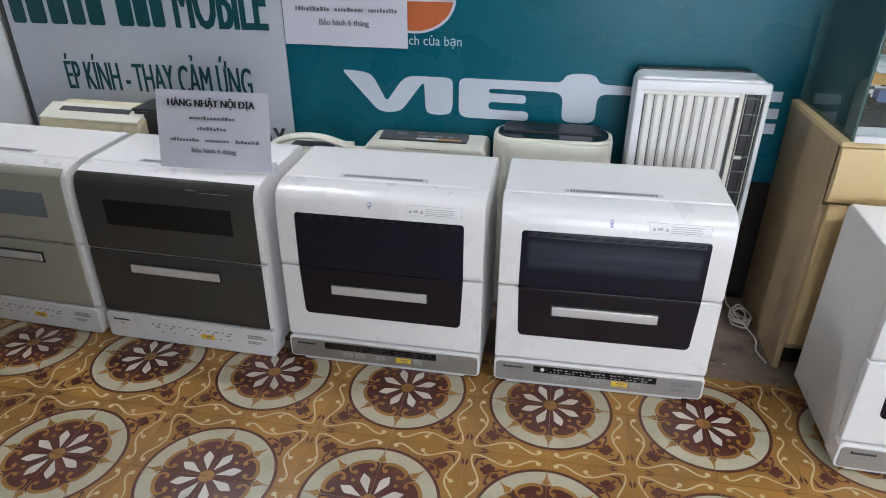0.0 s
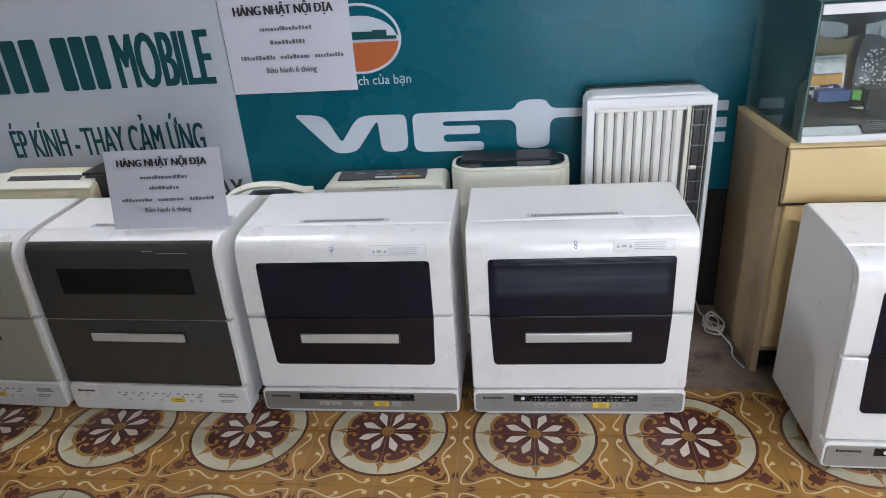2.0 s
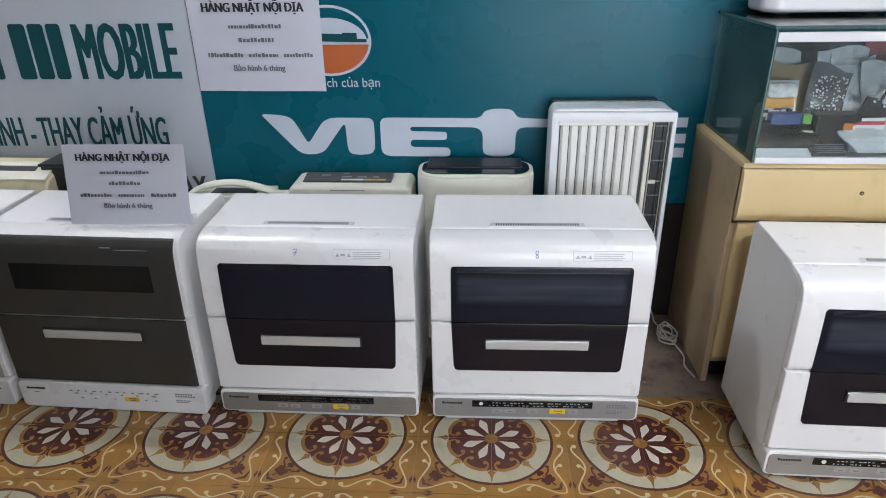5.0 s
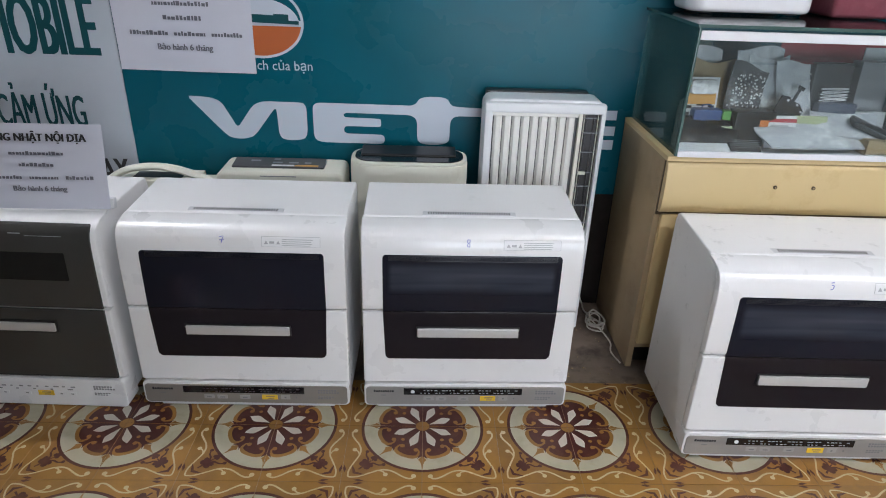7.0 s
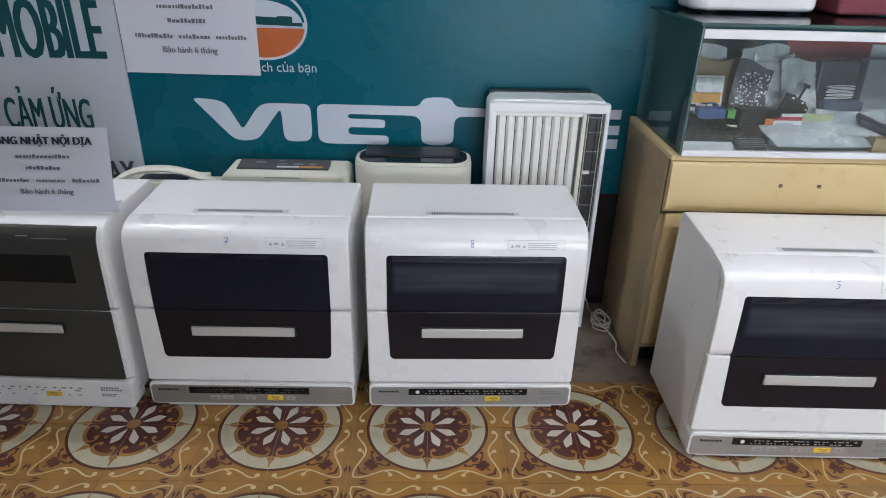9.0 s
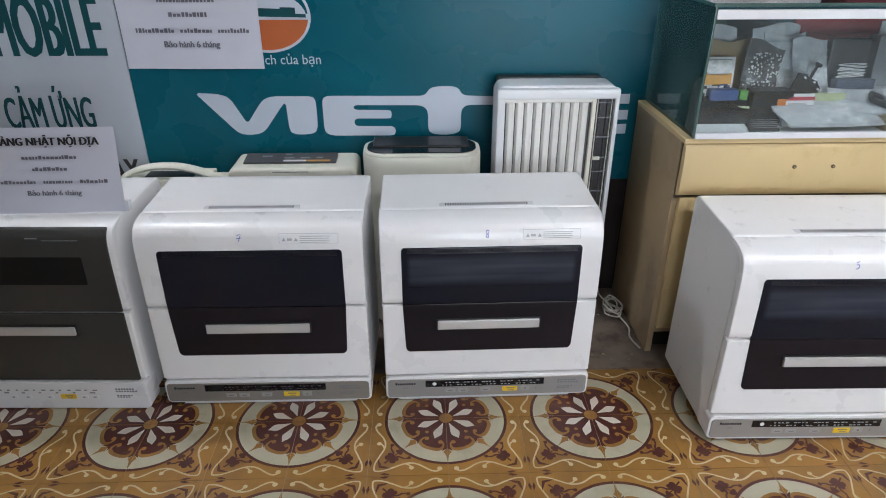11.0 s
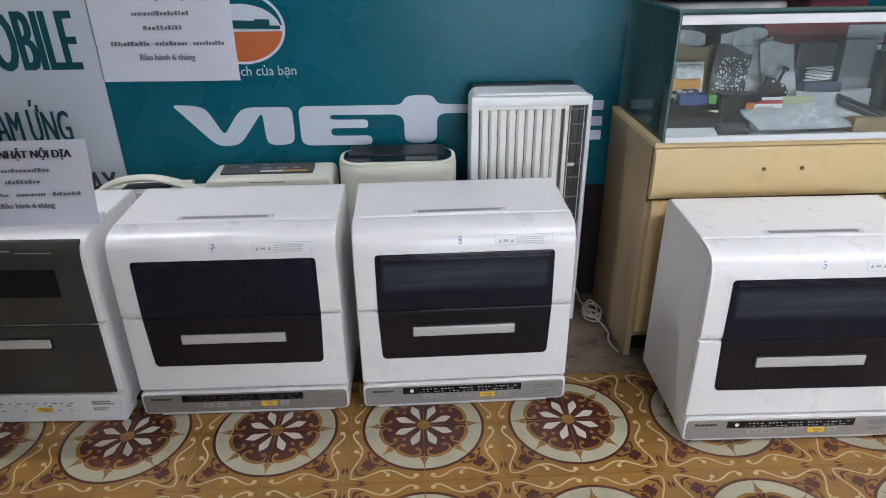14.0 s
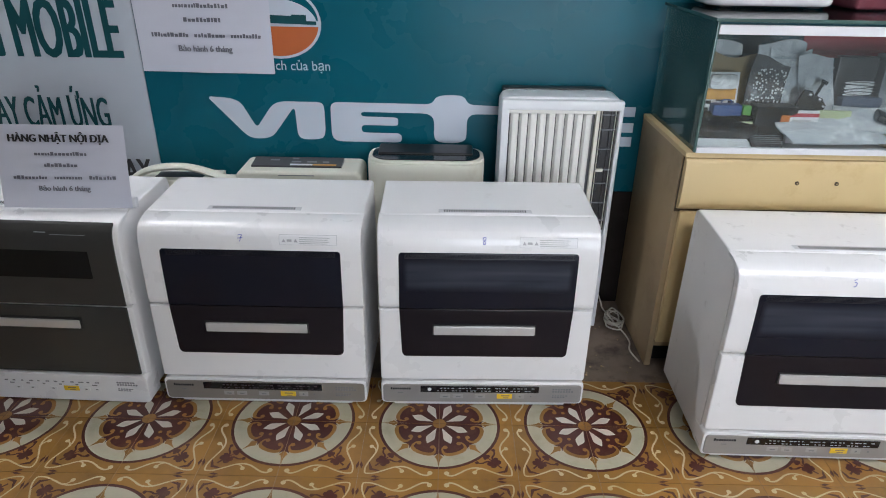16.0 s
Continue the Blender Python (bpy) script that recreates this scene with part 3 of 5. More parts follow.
def rows_of(z0, z1, xl, xr, r0=0.0, r1=0.0, n=12, lean=0.0, e=0.003):
    """Rows from z0 to z1; corners rounded by r0 below and r1 above; sides lean in downwards."""
    zs = {z0, z0 + e, z1 - e, z1}
    zs |= {z0 + (z1 - z0) * k / n for k in range(n + 1)}
    zs |= {z for z in PZ if z0 < z < z1 - e}
    for r, z, s in ((r0, z0, 1), (r1, z1, -1)):
        zs |= {z + s * r * (1 - math.cos(radians(a))) for a in (20, 40, 65, 90)} if r else set()
    out = []
    last = -9
    for z in sorted(zs):
        if z - last < 0.0008:
            continue
        last = z
        cut = 0.0
        for r, d in ((r0, z - z0), (r1, z1 - z)):
            if r and d < r:
                cut = max(cut, r - math.sqrt(max(0, r * r - (r - d) ** 2)))
        cut += lean * (z1 - z) / (z1 - z0)
        out.append((z, xl + cut, xr - cut))
    return out


MW, MD, MH = 0.566, 0.332, 0.571


def machine_shell(t, side_mat, base_mat, low=0.020):
    w = MW / 2
    pts = [(MD, 0.03), (MD, MH - 0.030), (MD - 0.006, MH - 0.011), (MD - 0.020, MH - 0.0032)] + [(0.29, 0.5672), (0.0960, 0.5590), (0.0890, 0.5578), (0.0884, 0.549)]
    pts += [(front_y(z) + 0.0242, z) for z in (0.544, 0.538, 0.53, 0.518, 0.50, 0.47, 0.42, 0.325, 0.20, 0.098)] + [(0.03, 0.03)]
    body = part("body", prism(pts, -w + 0.001, w - 0.001, "x", 0.006, 3), side_mat, t)
    # dark strip added so the gap behind the doors reads as shaded
    gz = (0.099, 0.20, 0.325, 0.42, 0.47, 0.50, 0.518, 0.531)
    gap = [(front_y(z) + 0.018, z) for z in gz] + [(front_y(z) + 0.0246, z) for z in gz[::-1]]
    part("gap_shade_strip", prism(gap, -w + 0.0045, w - 0.0045, "x"), GROOVE, t, "dark strip set behind the doors as the gap's shade")
    # exhaust slot in the top, with its fine ribs
    tilt = pose(0, 0.1075, 0.5590, 2.4, 0, 0)
    vent = part("vent", turned(box(-0.128, 0.116, -0.0120, 0.0120, -0.004, 0.0020, 0.0015), tilt), WHITE_GLOSS, t)
    for k in range(34):
        x = -0.114 + k * 0.0064
        part("vent_slit", turned(box(x, x + 0.0033, -0.0068, 0.0068, 0.0016, 0.0025), tilt), BLACK, vent)
    base = part("base", bevel_base(w, low), base_mat, t)
    part("foot_plate", box(-w + 0.035, w - 0.045, 0.012, MD - 0.03, 0.0, 0.024, 0.004), WHITE_SIDE, t)
    return body, base


def bevel_base(w, z0=0.020):
    bm = prism(round_rect(-w, w, z0, 0.094, 0.014, 4), -0.006, 0.06, "y", 0.004, 2)
    return bm


def control_marks(base, display, panel, worn=False):
    w = MW / 2
    if panel:
        part("control_panel", prism(round_rect(-w + 0.006, w - 0.006, 0.026, 0.086, 0.010, 4), -0.0085, -0.0055, "y", 0.0008, 1), WORN_SILVER if worn else SILVER, base, "dull brownish silver control panel" if worn else "silver-painted control panel")
    y = -0.0086 if panel else -0.0062
    if display:
        part("display", box(-0.173, 0.158, y - 0.0012, y + 0.002, 0.060, 0.082, 0.001), BLACK_GLOSS, base, "black display strip")
        if not worn:
            part("lamp_dot", prism(ellipse(-0.148, 0.071, 0.0055, 0.0055, 0, 360, 16), y - 0.002, y - 0.001), PRINT_WHITE, base)
        rnd = random.Random(4)
        for k in range(26):
            x = -0.118 + k * 0.0102
            if k % 5 != 4:
                part("display_print", box(x, x + rnd.uniform(0.004, 0.0085), y - 0.0018, y - 0.001, 0.0738, 0.0758), FAINT_PRINT if worn else MARK_GREY, base)
            if k % 4 != 3:
                part("display_print", box(x - 0.008, x - 0.008 + rnd.uniform(0.003, 0.0075), y - 0.0018, y - 0.001, 0.0650, 0.0668), FAINT_PRINT if worn else MARK_GREY, base)
        for x in (-0.118, -0.082, -0.02):
            part("key_outline", box(x, x + 0.028, y - 0.0008, y + 0.001, 0.040, 0.0530, 0.0006), KEY, base)
            part("key_print", box(x + 0.008, x + 0.021, y - 0.0014, y - 0.0007, 0.0445, 0.0475), PRINT_GREY, base)
        part("key_outline", box(0.093, 0.118, y - 0.0008, y + 0.001, 0.040, 0.0555, 0.0006), KEY, base)
        part("key_print", box(0.103, 0.108, y - 0.0014, y - 0.0007, 0.045, 0.050), PRINT_GREY, base)
        part("key_print", box(0.134, 0.138, y - 0.0014, y - 0.0007, 0.046, 0.050), PRINT_GREY, base)
    else:
        rnd = random.Random(7)
        for k in range(12):
            x = -0.125 + k * 0.0235
            part("key_print", box(x, x + rnd.uniform(0.005, 0.016), y - 0.0010, y + 0.001, 0.0675, 0.0705), PRINT_GREY, base)
            if k % 2:
                part("key_print", box(x - 0.01, x + rnd.uniform(-0.004, 0.005), y - 0.0010, y + 0.001, 0.0585, 0.0615), PRINT_GREY, base)
        for x in (-0.10, -0.06, 0.0, 0.095, 0.125):
            part("key_outline", box(x, x + 0.020, y - 0.0008, y + 0.001, 0.040, 0.051, 0.0006), PRINT_WHITE, base)
            part("key_print", box(x + 0.006, x + 0.013, y - 0.0013, y - 0.0007, 0.044, 0.047), PRINT_GREY, base)
    part("start_button", box(0.041, 0.084, y - 0.0016, y + 0.001, 0.0395, 0.0555, 0.001), YELLOW, base, "yellow start button")
    part("button_print", box(0.053, 0.076, y - 0.0022, y - 0.0015, 0.0490, 0.0525), TAN_CARD, base)
    part("button_print", box(0.058, 0.074, y - 0.0022, y - 0.0015, 0.0425, 0.0450), TAN_CARD, base)
    for k in range(9):
        part("maker_mark", box(-0.256 + k * 0.0063, -0.2512 + k * 0.0063, y - 0.0008, y + 0.001, 0.0690, 0.0762 if k == 0 else 0.0745), PRINT_BLACK, base)
    part("model_mark", box(-0.236, -0.222, y - 0.0006, y + 0.001, 0.0575, 0.0595), PRINT_GREY, base)
    for z, x1 in ((0.070, 0.250), (0.0625, 0.256), (0.049, 0.246), (0.0435, 0.240)):
        n = int((x1 - 0.196) / 0.0075)
        for k in range(n):
            part("note_print", box(0.196 + k * 0.0075, 0.2012 + k * 0.0075, y - 0.0006, y + 0.001, z, z + (0.0048 if z > 0.06 else 0.0032)), PRINT_GREY, base)


def handle(parent, z0, z1, x0, x1, off, gap=0.003):
    y = front_y((z0 + z1) / 2) - off
    h = part("handle", box(x0 - gap, x1 + gap, y - 0.002, y + 0.006, z0 - gap, z1 + gap, 0.001), BLACK, parent, "dark recess round the handle")
    part("grip", box(x0, x1, y - 0.007, y + 0.004, z0, z1, 0.0025), HANDLE_SILVER, h, "brushed silver grip bar")


def white_dishwasher(m, mark, label, name_side=WHITE_SIDE, at=-0.026, painted_rack=True):
    w = MW / 2
    t = thing("dishwasher", m, label, "dishwasher", "countertop dishwashers")
    body, base = machine_shell(t, name_side, WHITE)
    control_marks(base, True, True, not painted_rack)
    up = part("upper_door", strip(rows_of(0.3275, 0.5565, -w, w, 0.0, 0.0, 26, e=0.0006), 0, 0.02, 0.005), WHITE, t, "glossy white upper door")
    lo = part("lower_door", strip(rows_of(0.0985, 0.3235, -w, w, 0.004, 0.0, 10), 0, 0.02, 0.006), WHITE, t, "glossy white lower door")
    win = part("window", strip(rows_of(0.3270, 0.488, -0.229, 0.230, 0.0, 0.010, 12, 0.0), 0.0016, 0.006, 0.001), SMOKED, up, "smoked dark window")
    # see-through look and sheen painted on a strip over the window
    if painted_rack:
        part("painted_rack", strip(rows_of(0.376, 0.473, -0.219, 0.221, 0.004, 0.004, 8), 0.0023, 0.002, 0.0004), RACK_SHEEN, win, "soft gradient painted as racks and sheen in the glass")
    for k in range(5):
        z = 0.4725 + k * 0.0028
        part("print_line", strip([(z, -0.214, 0.218), (z + 0.0004, -0.214, 0.218), (z + 0.0007, -0.214, 0.218)], 0.0029, 0.001, 0.0001), LINE_GREY, win)
    low = part("lower_panel", strip(rows_of(0.176, 0.3240, -0.229, 0.230, 0.014, 0.0, 10, 0.006), 0.0016, 0.006, 0.001), SMOKED_LOW, lo, "dark brown panel")
    handle(low, 0.2495, 0.2765, -0.138, 0.132, 0.003)
    # warning label
    part("label_border", strip(rows_of(0.5033, 0.5285, 0.0772, 0.2228, 0, 0, 8), 0.0003, 0.001, 0.0001), MARK_GREY, up)
    st = part("warning_label", strip(rows_of(0.5040, 0.5278, 0.078, 0.222, 0, 0, 8), 0.0008, 0.001, 0.0001), LABEL_WHITE, up, "pale printed warning label")
    rnd = random.Random(3)
    for k in range(4):
        z = 0.5068 + k * 0.0049
        part("note_print", strip([(z, 0.128, 0.19 + rnd.uniform(0, 0.026)), (z + 0.0014, 0.128, 0.20)], 0.0014, 0.0008, 0.0001), MARK_GREY, st)
    for x in (0.084, 0.114):
        part("warning_triangle", strip([(0.5105, x, x + 0.010), (0.5145, x + 0.0022, x + 0.0078), (0.5185, x + 0.0044, x + 0.0056)], 0.0014, 0.0008, 0.0001), MARK_GREY, st)
    part("note_print", strip([(0.5120, 0.097, 0.109), (0.5175, 0.097, 0.109)], 0.0014, 0.0008, 0.0001), MARK_GREY, st)
    if mark:
        strokes = {
            "7": [[(0, 0.012), (0.009, 0.0135), (0.0065, 0.006), (0.004, -0.003)], [(-0.001, 0.0045), (0.0115, 0.006)]],
            "8": [[(0.008, 0.014), (0.002, 0.014), (0.0005, 0.009), (0.006, 0.004), (0.0065, -0.002), (0.002, -0.002), (0.001, 0.003), (0.006, 0.008), (0.008, 0.013)]],
            "5": [[(0.008, 0.014), (0.001, 0.0125)], [(0.002, 0.008), (0.0075, 0.007), (0.006, 0.0), (0.0005, -0.002)]],
        }[mark]
        for line in strokes:
            path = [(at + x, front_y(0.5135 + z) - 0.0004, 0.5135 + z) for x, z in line]
            part("marker_stroke", tube(smooth_line(path, 5), 0.00085, 6), INK_BLUE, up)
    return t


def panel_dishwasher(m, face, window, label, side, seam_mat):
    w = MW / 2
    t = thing("dishwasher", m, label, "dishwasher", "countertop dishwashers")
    body, base = machine_shell(t, WHITE_SIDE, WHITE, 0.004)
    control_marks(base, False, False)
    up = part("upper_door", strip(rows_of(0.3175, 0.5565, -w, w, 0, 0, 24, e=0.0006), -0.004, 0.02, 0.006), WHITE, t, "white door edge")
    lo = part("lower_door", strip(rows_of(0.0985, 0.3135, -w, w, 0, 0, 10), -0.004, 0.02, 0.006), WHITE, t, "white door edge")
    f1 = part("front_panel", strip(rows_of(0.3180, 0.544, -w + 0.003, w - 0.014, 0, 0.004, 14), 0.001, 0.006, 0.002), face, up, "glossy front panel")
    part("window", strip(rows_of(0.398, 0.476, -0.195, 0.200, 0.003, 0.003, 8), 0.0018, 0.003, 0.0005), window, f1, "darker window")
    part("note_print", strip([(0.522, 0.07, 0.10), (0.5242, 0.07, 0.10)], 0.0016, 0.001, 0.0001), GREY_MID, f1)
    part("note_print", strip([(0.5175, 0.11, 0.20), (0.5184, 0.11, 0.20)], 0.0016, 0.001, 0.0001), GREY_MID, f1)
    f2 = part("front_panel", strip(rows_of(0.0995, 0.3120, -w + 0.003, w - 0.014, 0.002, 0, 10), 0.001, 0.006, 0.002), face, lo, "glossy front panel")
    handle(f2, 0.249, 0.274, -0.148, 0.136, 0.002, 0.0055)
    return t


white_dishwasher(pose(0.1185, 1.742, 0, 0, 0, 0.8), "8", "white countertop dishwasher with smoked window, marked 8 in blue ink", WHITE_SIDE, -0.016)
white_dishwasher(pose(-0.4875, 1.738, 0, 0, 0, -0.3), "7", "white countertop dishwasher with dark window, marked 7 in blue ink", painted_rack=False)
white_dishwasher(pose(0.952, 1.553, 0, 0, 0, -1.0), "5", "white countertop dishwasher before the beige showcase, numbered 5", WHITE_SMUDGED)
white_dishwasher(pose(1.600, 1.600, 0, 0, 0, -1.0), "", "white countertop dishwasher at the end of the row")
panel_dishwasher(pose(-1.100, 1.745, 0, 0, 0, -1.8), OLIVE, OLIVE_DARK, "white countertop dishwasher with glossy olive-brown front panels", 1, GROOVE)
panel_dishwasher(pose(-1.692, 1.766, 0, 0, 0, -2.6), CREAM_PANEL, BLUE_GREY, "white countertop dishwasher with glossy cream front panels", 1, GROOVE)
sign = notice("standing_notice", pose(-0.970, 1.828, 0.5595, -11, 0, 1.0), 0.328, 0.212, "white printed notice propped on the brown-fronted dishwasher", 2)
part("prop", box(0.13, 0.172, 0.004, 0.022, 0.0, 0.028, 0.003), CARD, sign, "folded card prop")

# ---- machines standing behind ----
def louvre_unit():
    """Tall white unit with upright ribs and a dark side grille."""
    t = thing("window_air_conditioner", pose(0.348, 2.175, 0), "tall cream window air conditioner with upright ribs, leaning on the banner", "air conditioner")
    w, h, d = 0.181, 0.784, 0.130
    part("housing", prism(round_rect(-w, w, 0, h, 0.028, 5), 0.02, d, "y", 0.01, 3), COOL_WHITE, t)
    rim = bmesh.new()
    for b in ((-w, w, 0.0, 0.03, h - 0.036, h - 0.006), (-w, -w + 0.024, 0.0, 0.03, 0, h - 0.030), (w - 0.015, w, 0.0, 0.03, 0, h - 0.030), (-w + 0.02, w - 0.02, 0.0, 0.03, 0.0, 0.35)):
        one = box(*b, 0.006, 2)
        me = bpy.data.meshes.new("tmp")
        one.to_mesh(me)
        one.free()
        rim.from_mesh(me)
        bpy.data.meshes.remove(me)
    part("front_frame", rim, COOL_WHITE, t)
    part("rear_block", box(-w + 0.012, w - 0.03, d - 0.004, d + 0.036, 0.02, h + 0.004, 0.004), BLACK, t, "black block between the housing and the banner")
    part("rib_backing", box(-w + 0.023, 0.104, 0.016, 0.026, 0.345, h - 0.032), GREY_DARK, t)
    for k in range(9):
        x = -w + 0.028 + k * 0.0273
        part("rib", prism([(x + 0.0004, 0.018), (x + 0.0010, 0.0095), (x + 0.0040, 0.0085), (x + 0.0060, 0.003), (x + 0.0200, 0.003), (x + 0.0220, 0.0085), (x + 0.0248, 0.0095), (x + 0.0254, 0.018)], 0.352, h - 0.046, "z", 0.0008, 1), RIB_WHITE, t)
    part("rib_header", box(-w + 0.022, 0.101, 0.0045, 0.018, h - 0.046, h - 0.034, 0.002), RIB_WHITE, t)
    part("divider", box(0.100, 0.112, 0.002, 0.026, 0.36, h - 0.032, 0.002), IVORY, t)
    part("side_grille", box(0.112, 0.166, 0.015, 0.030, 0.36, h - 0.032), BLACK, t, "dark side grille")
    for z in (0.395, 0.455, 0.52, 0.565, 0.63, 0.69, 0.735):
        part("grille_bar", box(0.113, 0.165, 0.007, 0.0145, z, z + 0.0025, 0.0005), GREY_MID, t)
    for x in (0.124, 0.146):
        part("grille_bar", box(x, x + 0.003, 0.009, 0.0148, 0.365, h - 0.034, 0.001), GREY_DARK, t)
    for x in (0.1175, 0.1585):
        part("grille_bar", box(x, x + 0.0016, 0.0075, 0.0142, 0.365, h - 0.034), IVORY, t)
    part("grille_catch", box(0.118, 0.140, 0.003, 0.0148, 0.560, 0.570, 0.002), IVORY, t)
    return t


louvre_unit()


def tall_purifier():
    t = thing("air_purifier", pose(-0.0565, 2.150, 0), "tall ivory air purifier with rounded ends and black top", "air purifier")
    w, d = 0.181, 0.16
    plan = round_rect(-w, w, 0, d, 0.065, 8)
    part("housing", prism(plan, 0.0, 0.584, "z", 0.006, 2), IVORY, t)
    part("top_rim", prism(round_rect(-w + 0.002, w - 0.002, 0.002, d - 0.002, 0.062, 8), 0.583, 0.593, "z", 0.004, 2), IVORY, t)
    part("top_panel", prism(round_rect(-w + 0.014, w - 0.014, 0.012, d - 0.012, 0.054, 8), 0.587, 0.5955, "z", 0.001, 1), BLACK_GLOSS, t, "black top panel")
    part("outlet_flap", turned(box(-0.150, 0.145, -0.040, 0.040, -0.006, 0.005, 0.004, 3), pose(0, 0.105, 0.598, 4, 0, 0)), BLACK, t, "black outlet flap")
    return t


tall_purifier()


def low_purifier():
    t = thing("air_purifier", pose(-0.453, 2.178, 0), "low ivory air purifier with a dark sloping control panel", "air purifier")
    part("housing", prism(round_rect(-0.196, 0.196, 0.0, 0.543, 0.022, 5), 0.0, 0.155, "y", 0.012, 3), IVORY, t)
    part("seam", box(-0.06, 0.05, -0.0012, 0.004, 0.531, 0.5335), GREY_MID, t)
    p = part("control_panel", turned(box(-0.143, 0.143, -0.034, 0.034, -0.008, 0.006, 0.002), pose(-0.014, 0.078, 0.5465, 7, 0, 0)), GREY_DARK, t, "dark glossy control panel")
    for x0, x1, y0, mt in ((-0.02, 0.05, -0.028, PRINT_WHITE), (0.051, 0.125, -0.028, ORANGE_PRINT), (-0.02, 0.01, -0.008, GREY_MID), (0.03, 0.06, -0.008, GREY_MID), (0.08, 0.10, -0.008, GREY_MID), (-0.09, -0.06, 0.004, GREY_MID), (-0.02, 0.0, 0.016, GREY_MID)):
        part("panel_print", turned(box(x0, x1, y0, y0 + 0.009, 0.0055, 0.0068), pose(-0.014, 0.078, 0.5465, 7, 0, 0)), mt, p)
    return t


low_purifier()


def handle_unit():
    t = thing("dehumidifier", pose(-0.828, 2.17, 0), "ivory dehumidifier with a wide arched carrying handle", "dehumidifier")
    part("housing", prism(round_rect(-0.18, 0.17, 0.0, 0.482, 0.03, 5), 0.0, 0.16, "y", 0.012, 3), IVORY, t)
    arch = smooth_line([(-0.175, 0.05, 0.468), (-0.150, 0.05, 0.506), (-0.085, 0.05, 0.534), (0.0, 0.05, 0.541), (0.075, 0.05, 0.526), (0.145, 0.05, 0.497), (0.165, 0.05, 0.470)], 6)
    part("carrying_handle", turned(tube(arch, 0.0105, 10), Matrix.Translation((0, 0.05, 0)) @ Matrix.Diagonal((1, 1.9, 1, 1)) @ Matrix.Translation((0, -0.05, 0))), IVORY, t, "arched handle")
    part("outlet", box(-0.13, 0.11, 0.02, 0.13, 0.480, 0.505, 0.004), IVORY, t)
    part("outlet_slot", box(-0.09, 0.06, 0.05, 0.10, 0.504, 0.5065), GREY_DARK, t)
    return t


handle_unit()


def yellowed_unit():
    t = thing("dehumidifier", pose(-1.568, 2.10, 0, 0, 0, -2), "yellowed ivory dehumidifier with a dark slot in its top", "dehumidifier")
    part("housing", prism([(0.0, 0.0), (0.0, 0.565), (0.012, 0.585), (0.075, 0.612), (0.16, 0.612), (0.18, 0.590), (0.18, 0.0)], -0.19, 0.19, "x", 0.010, 3), YELLOWED, t)
    top = part("top_cover", turned(box(-0.186, 0.186, -0.042, 0.042, -0.003, 0.004, 0.003), pose(0, 0.045, 0.603, 22, 0, 0)), IVORY, t)
    part("outlet_slot", turned(box(-0.130, 0.135, -0.004, 0.020, 0.003, 0.0048), pose(0, 0.045, 0.603, 22, 0, 0)), GREY_DARK, top, "dark outlet slot")
    part("seam", box(-0.19, 0.19, -0.001, 0.004, 0.539, 0.5415), GREY_MID, t)
    return t


yellowed_unit()


def black_bin():
    t = thing("black_case", pose(-1.312, 2.14, 0), "matt black plastic case standing behind the dishwashers", "case")
    part("shell", prism([(-0.085, 0.0), (0.085, 0.0), (0.095, 0.624), (-0.105, 0.624)], 0.0, 0.16, "y", 0.006, 2), BLACK, t)
    part("rim", box(-0.108, 0.098, -0.004, 0.164, 0.617, 0.627, 0.003), BLACK, t)
    part("catch", box(-0.02, 0.03, -0.008, 0.004, 0.592, 0.600, 0.002), GREY_MID, t)
    return t


black_bin()

# ---- showcase ----
CX0, CX1, CF, CB = 0.640, 2.20, 1.945, WALL_Y - 0.004


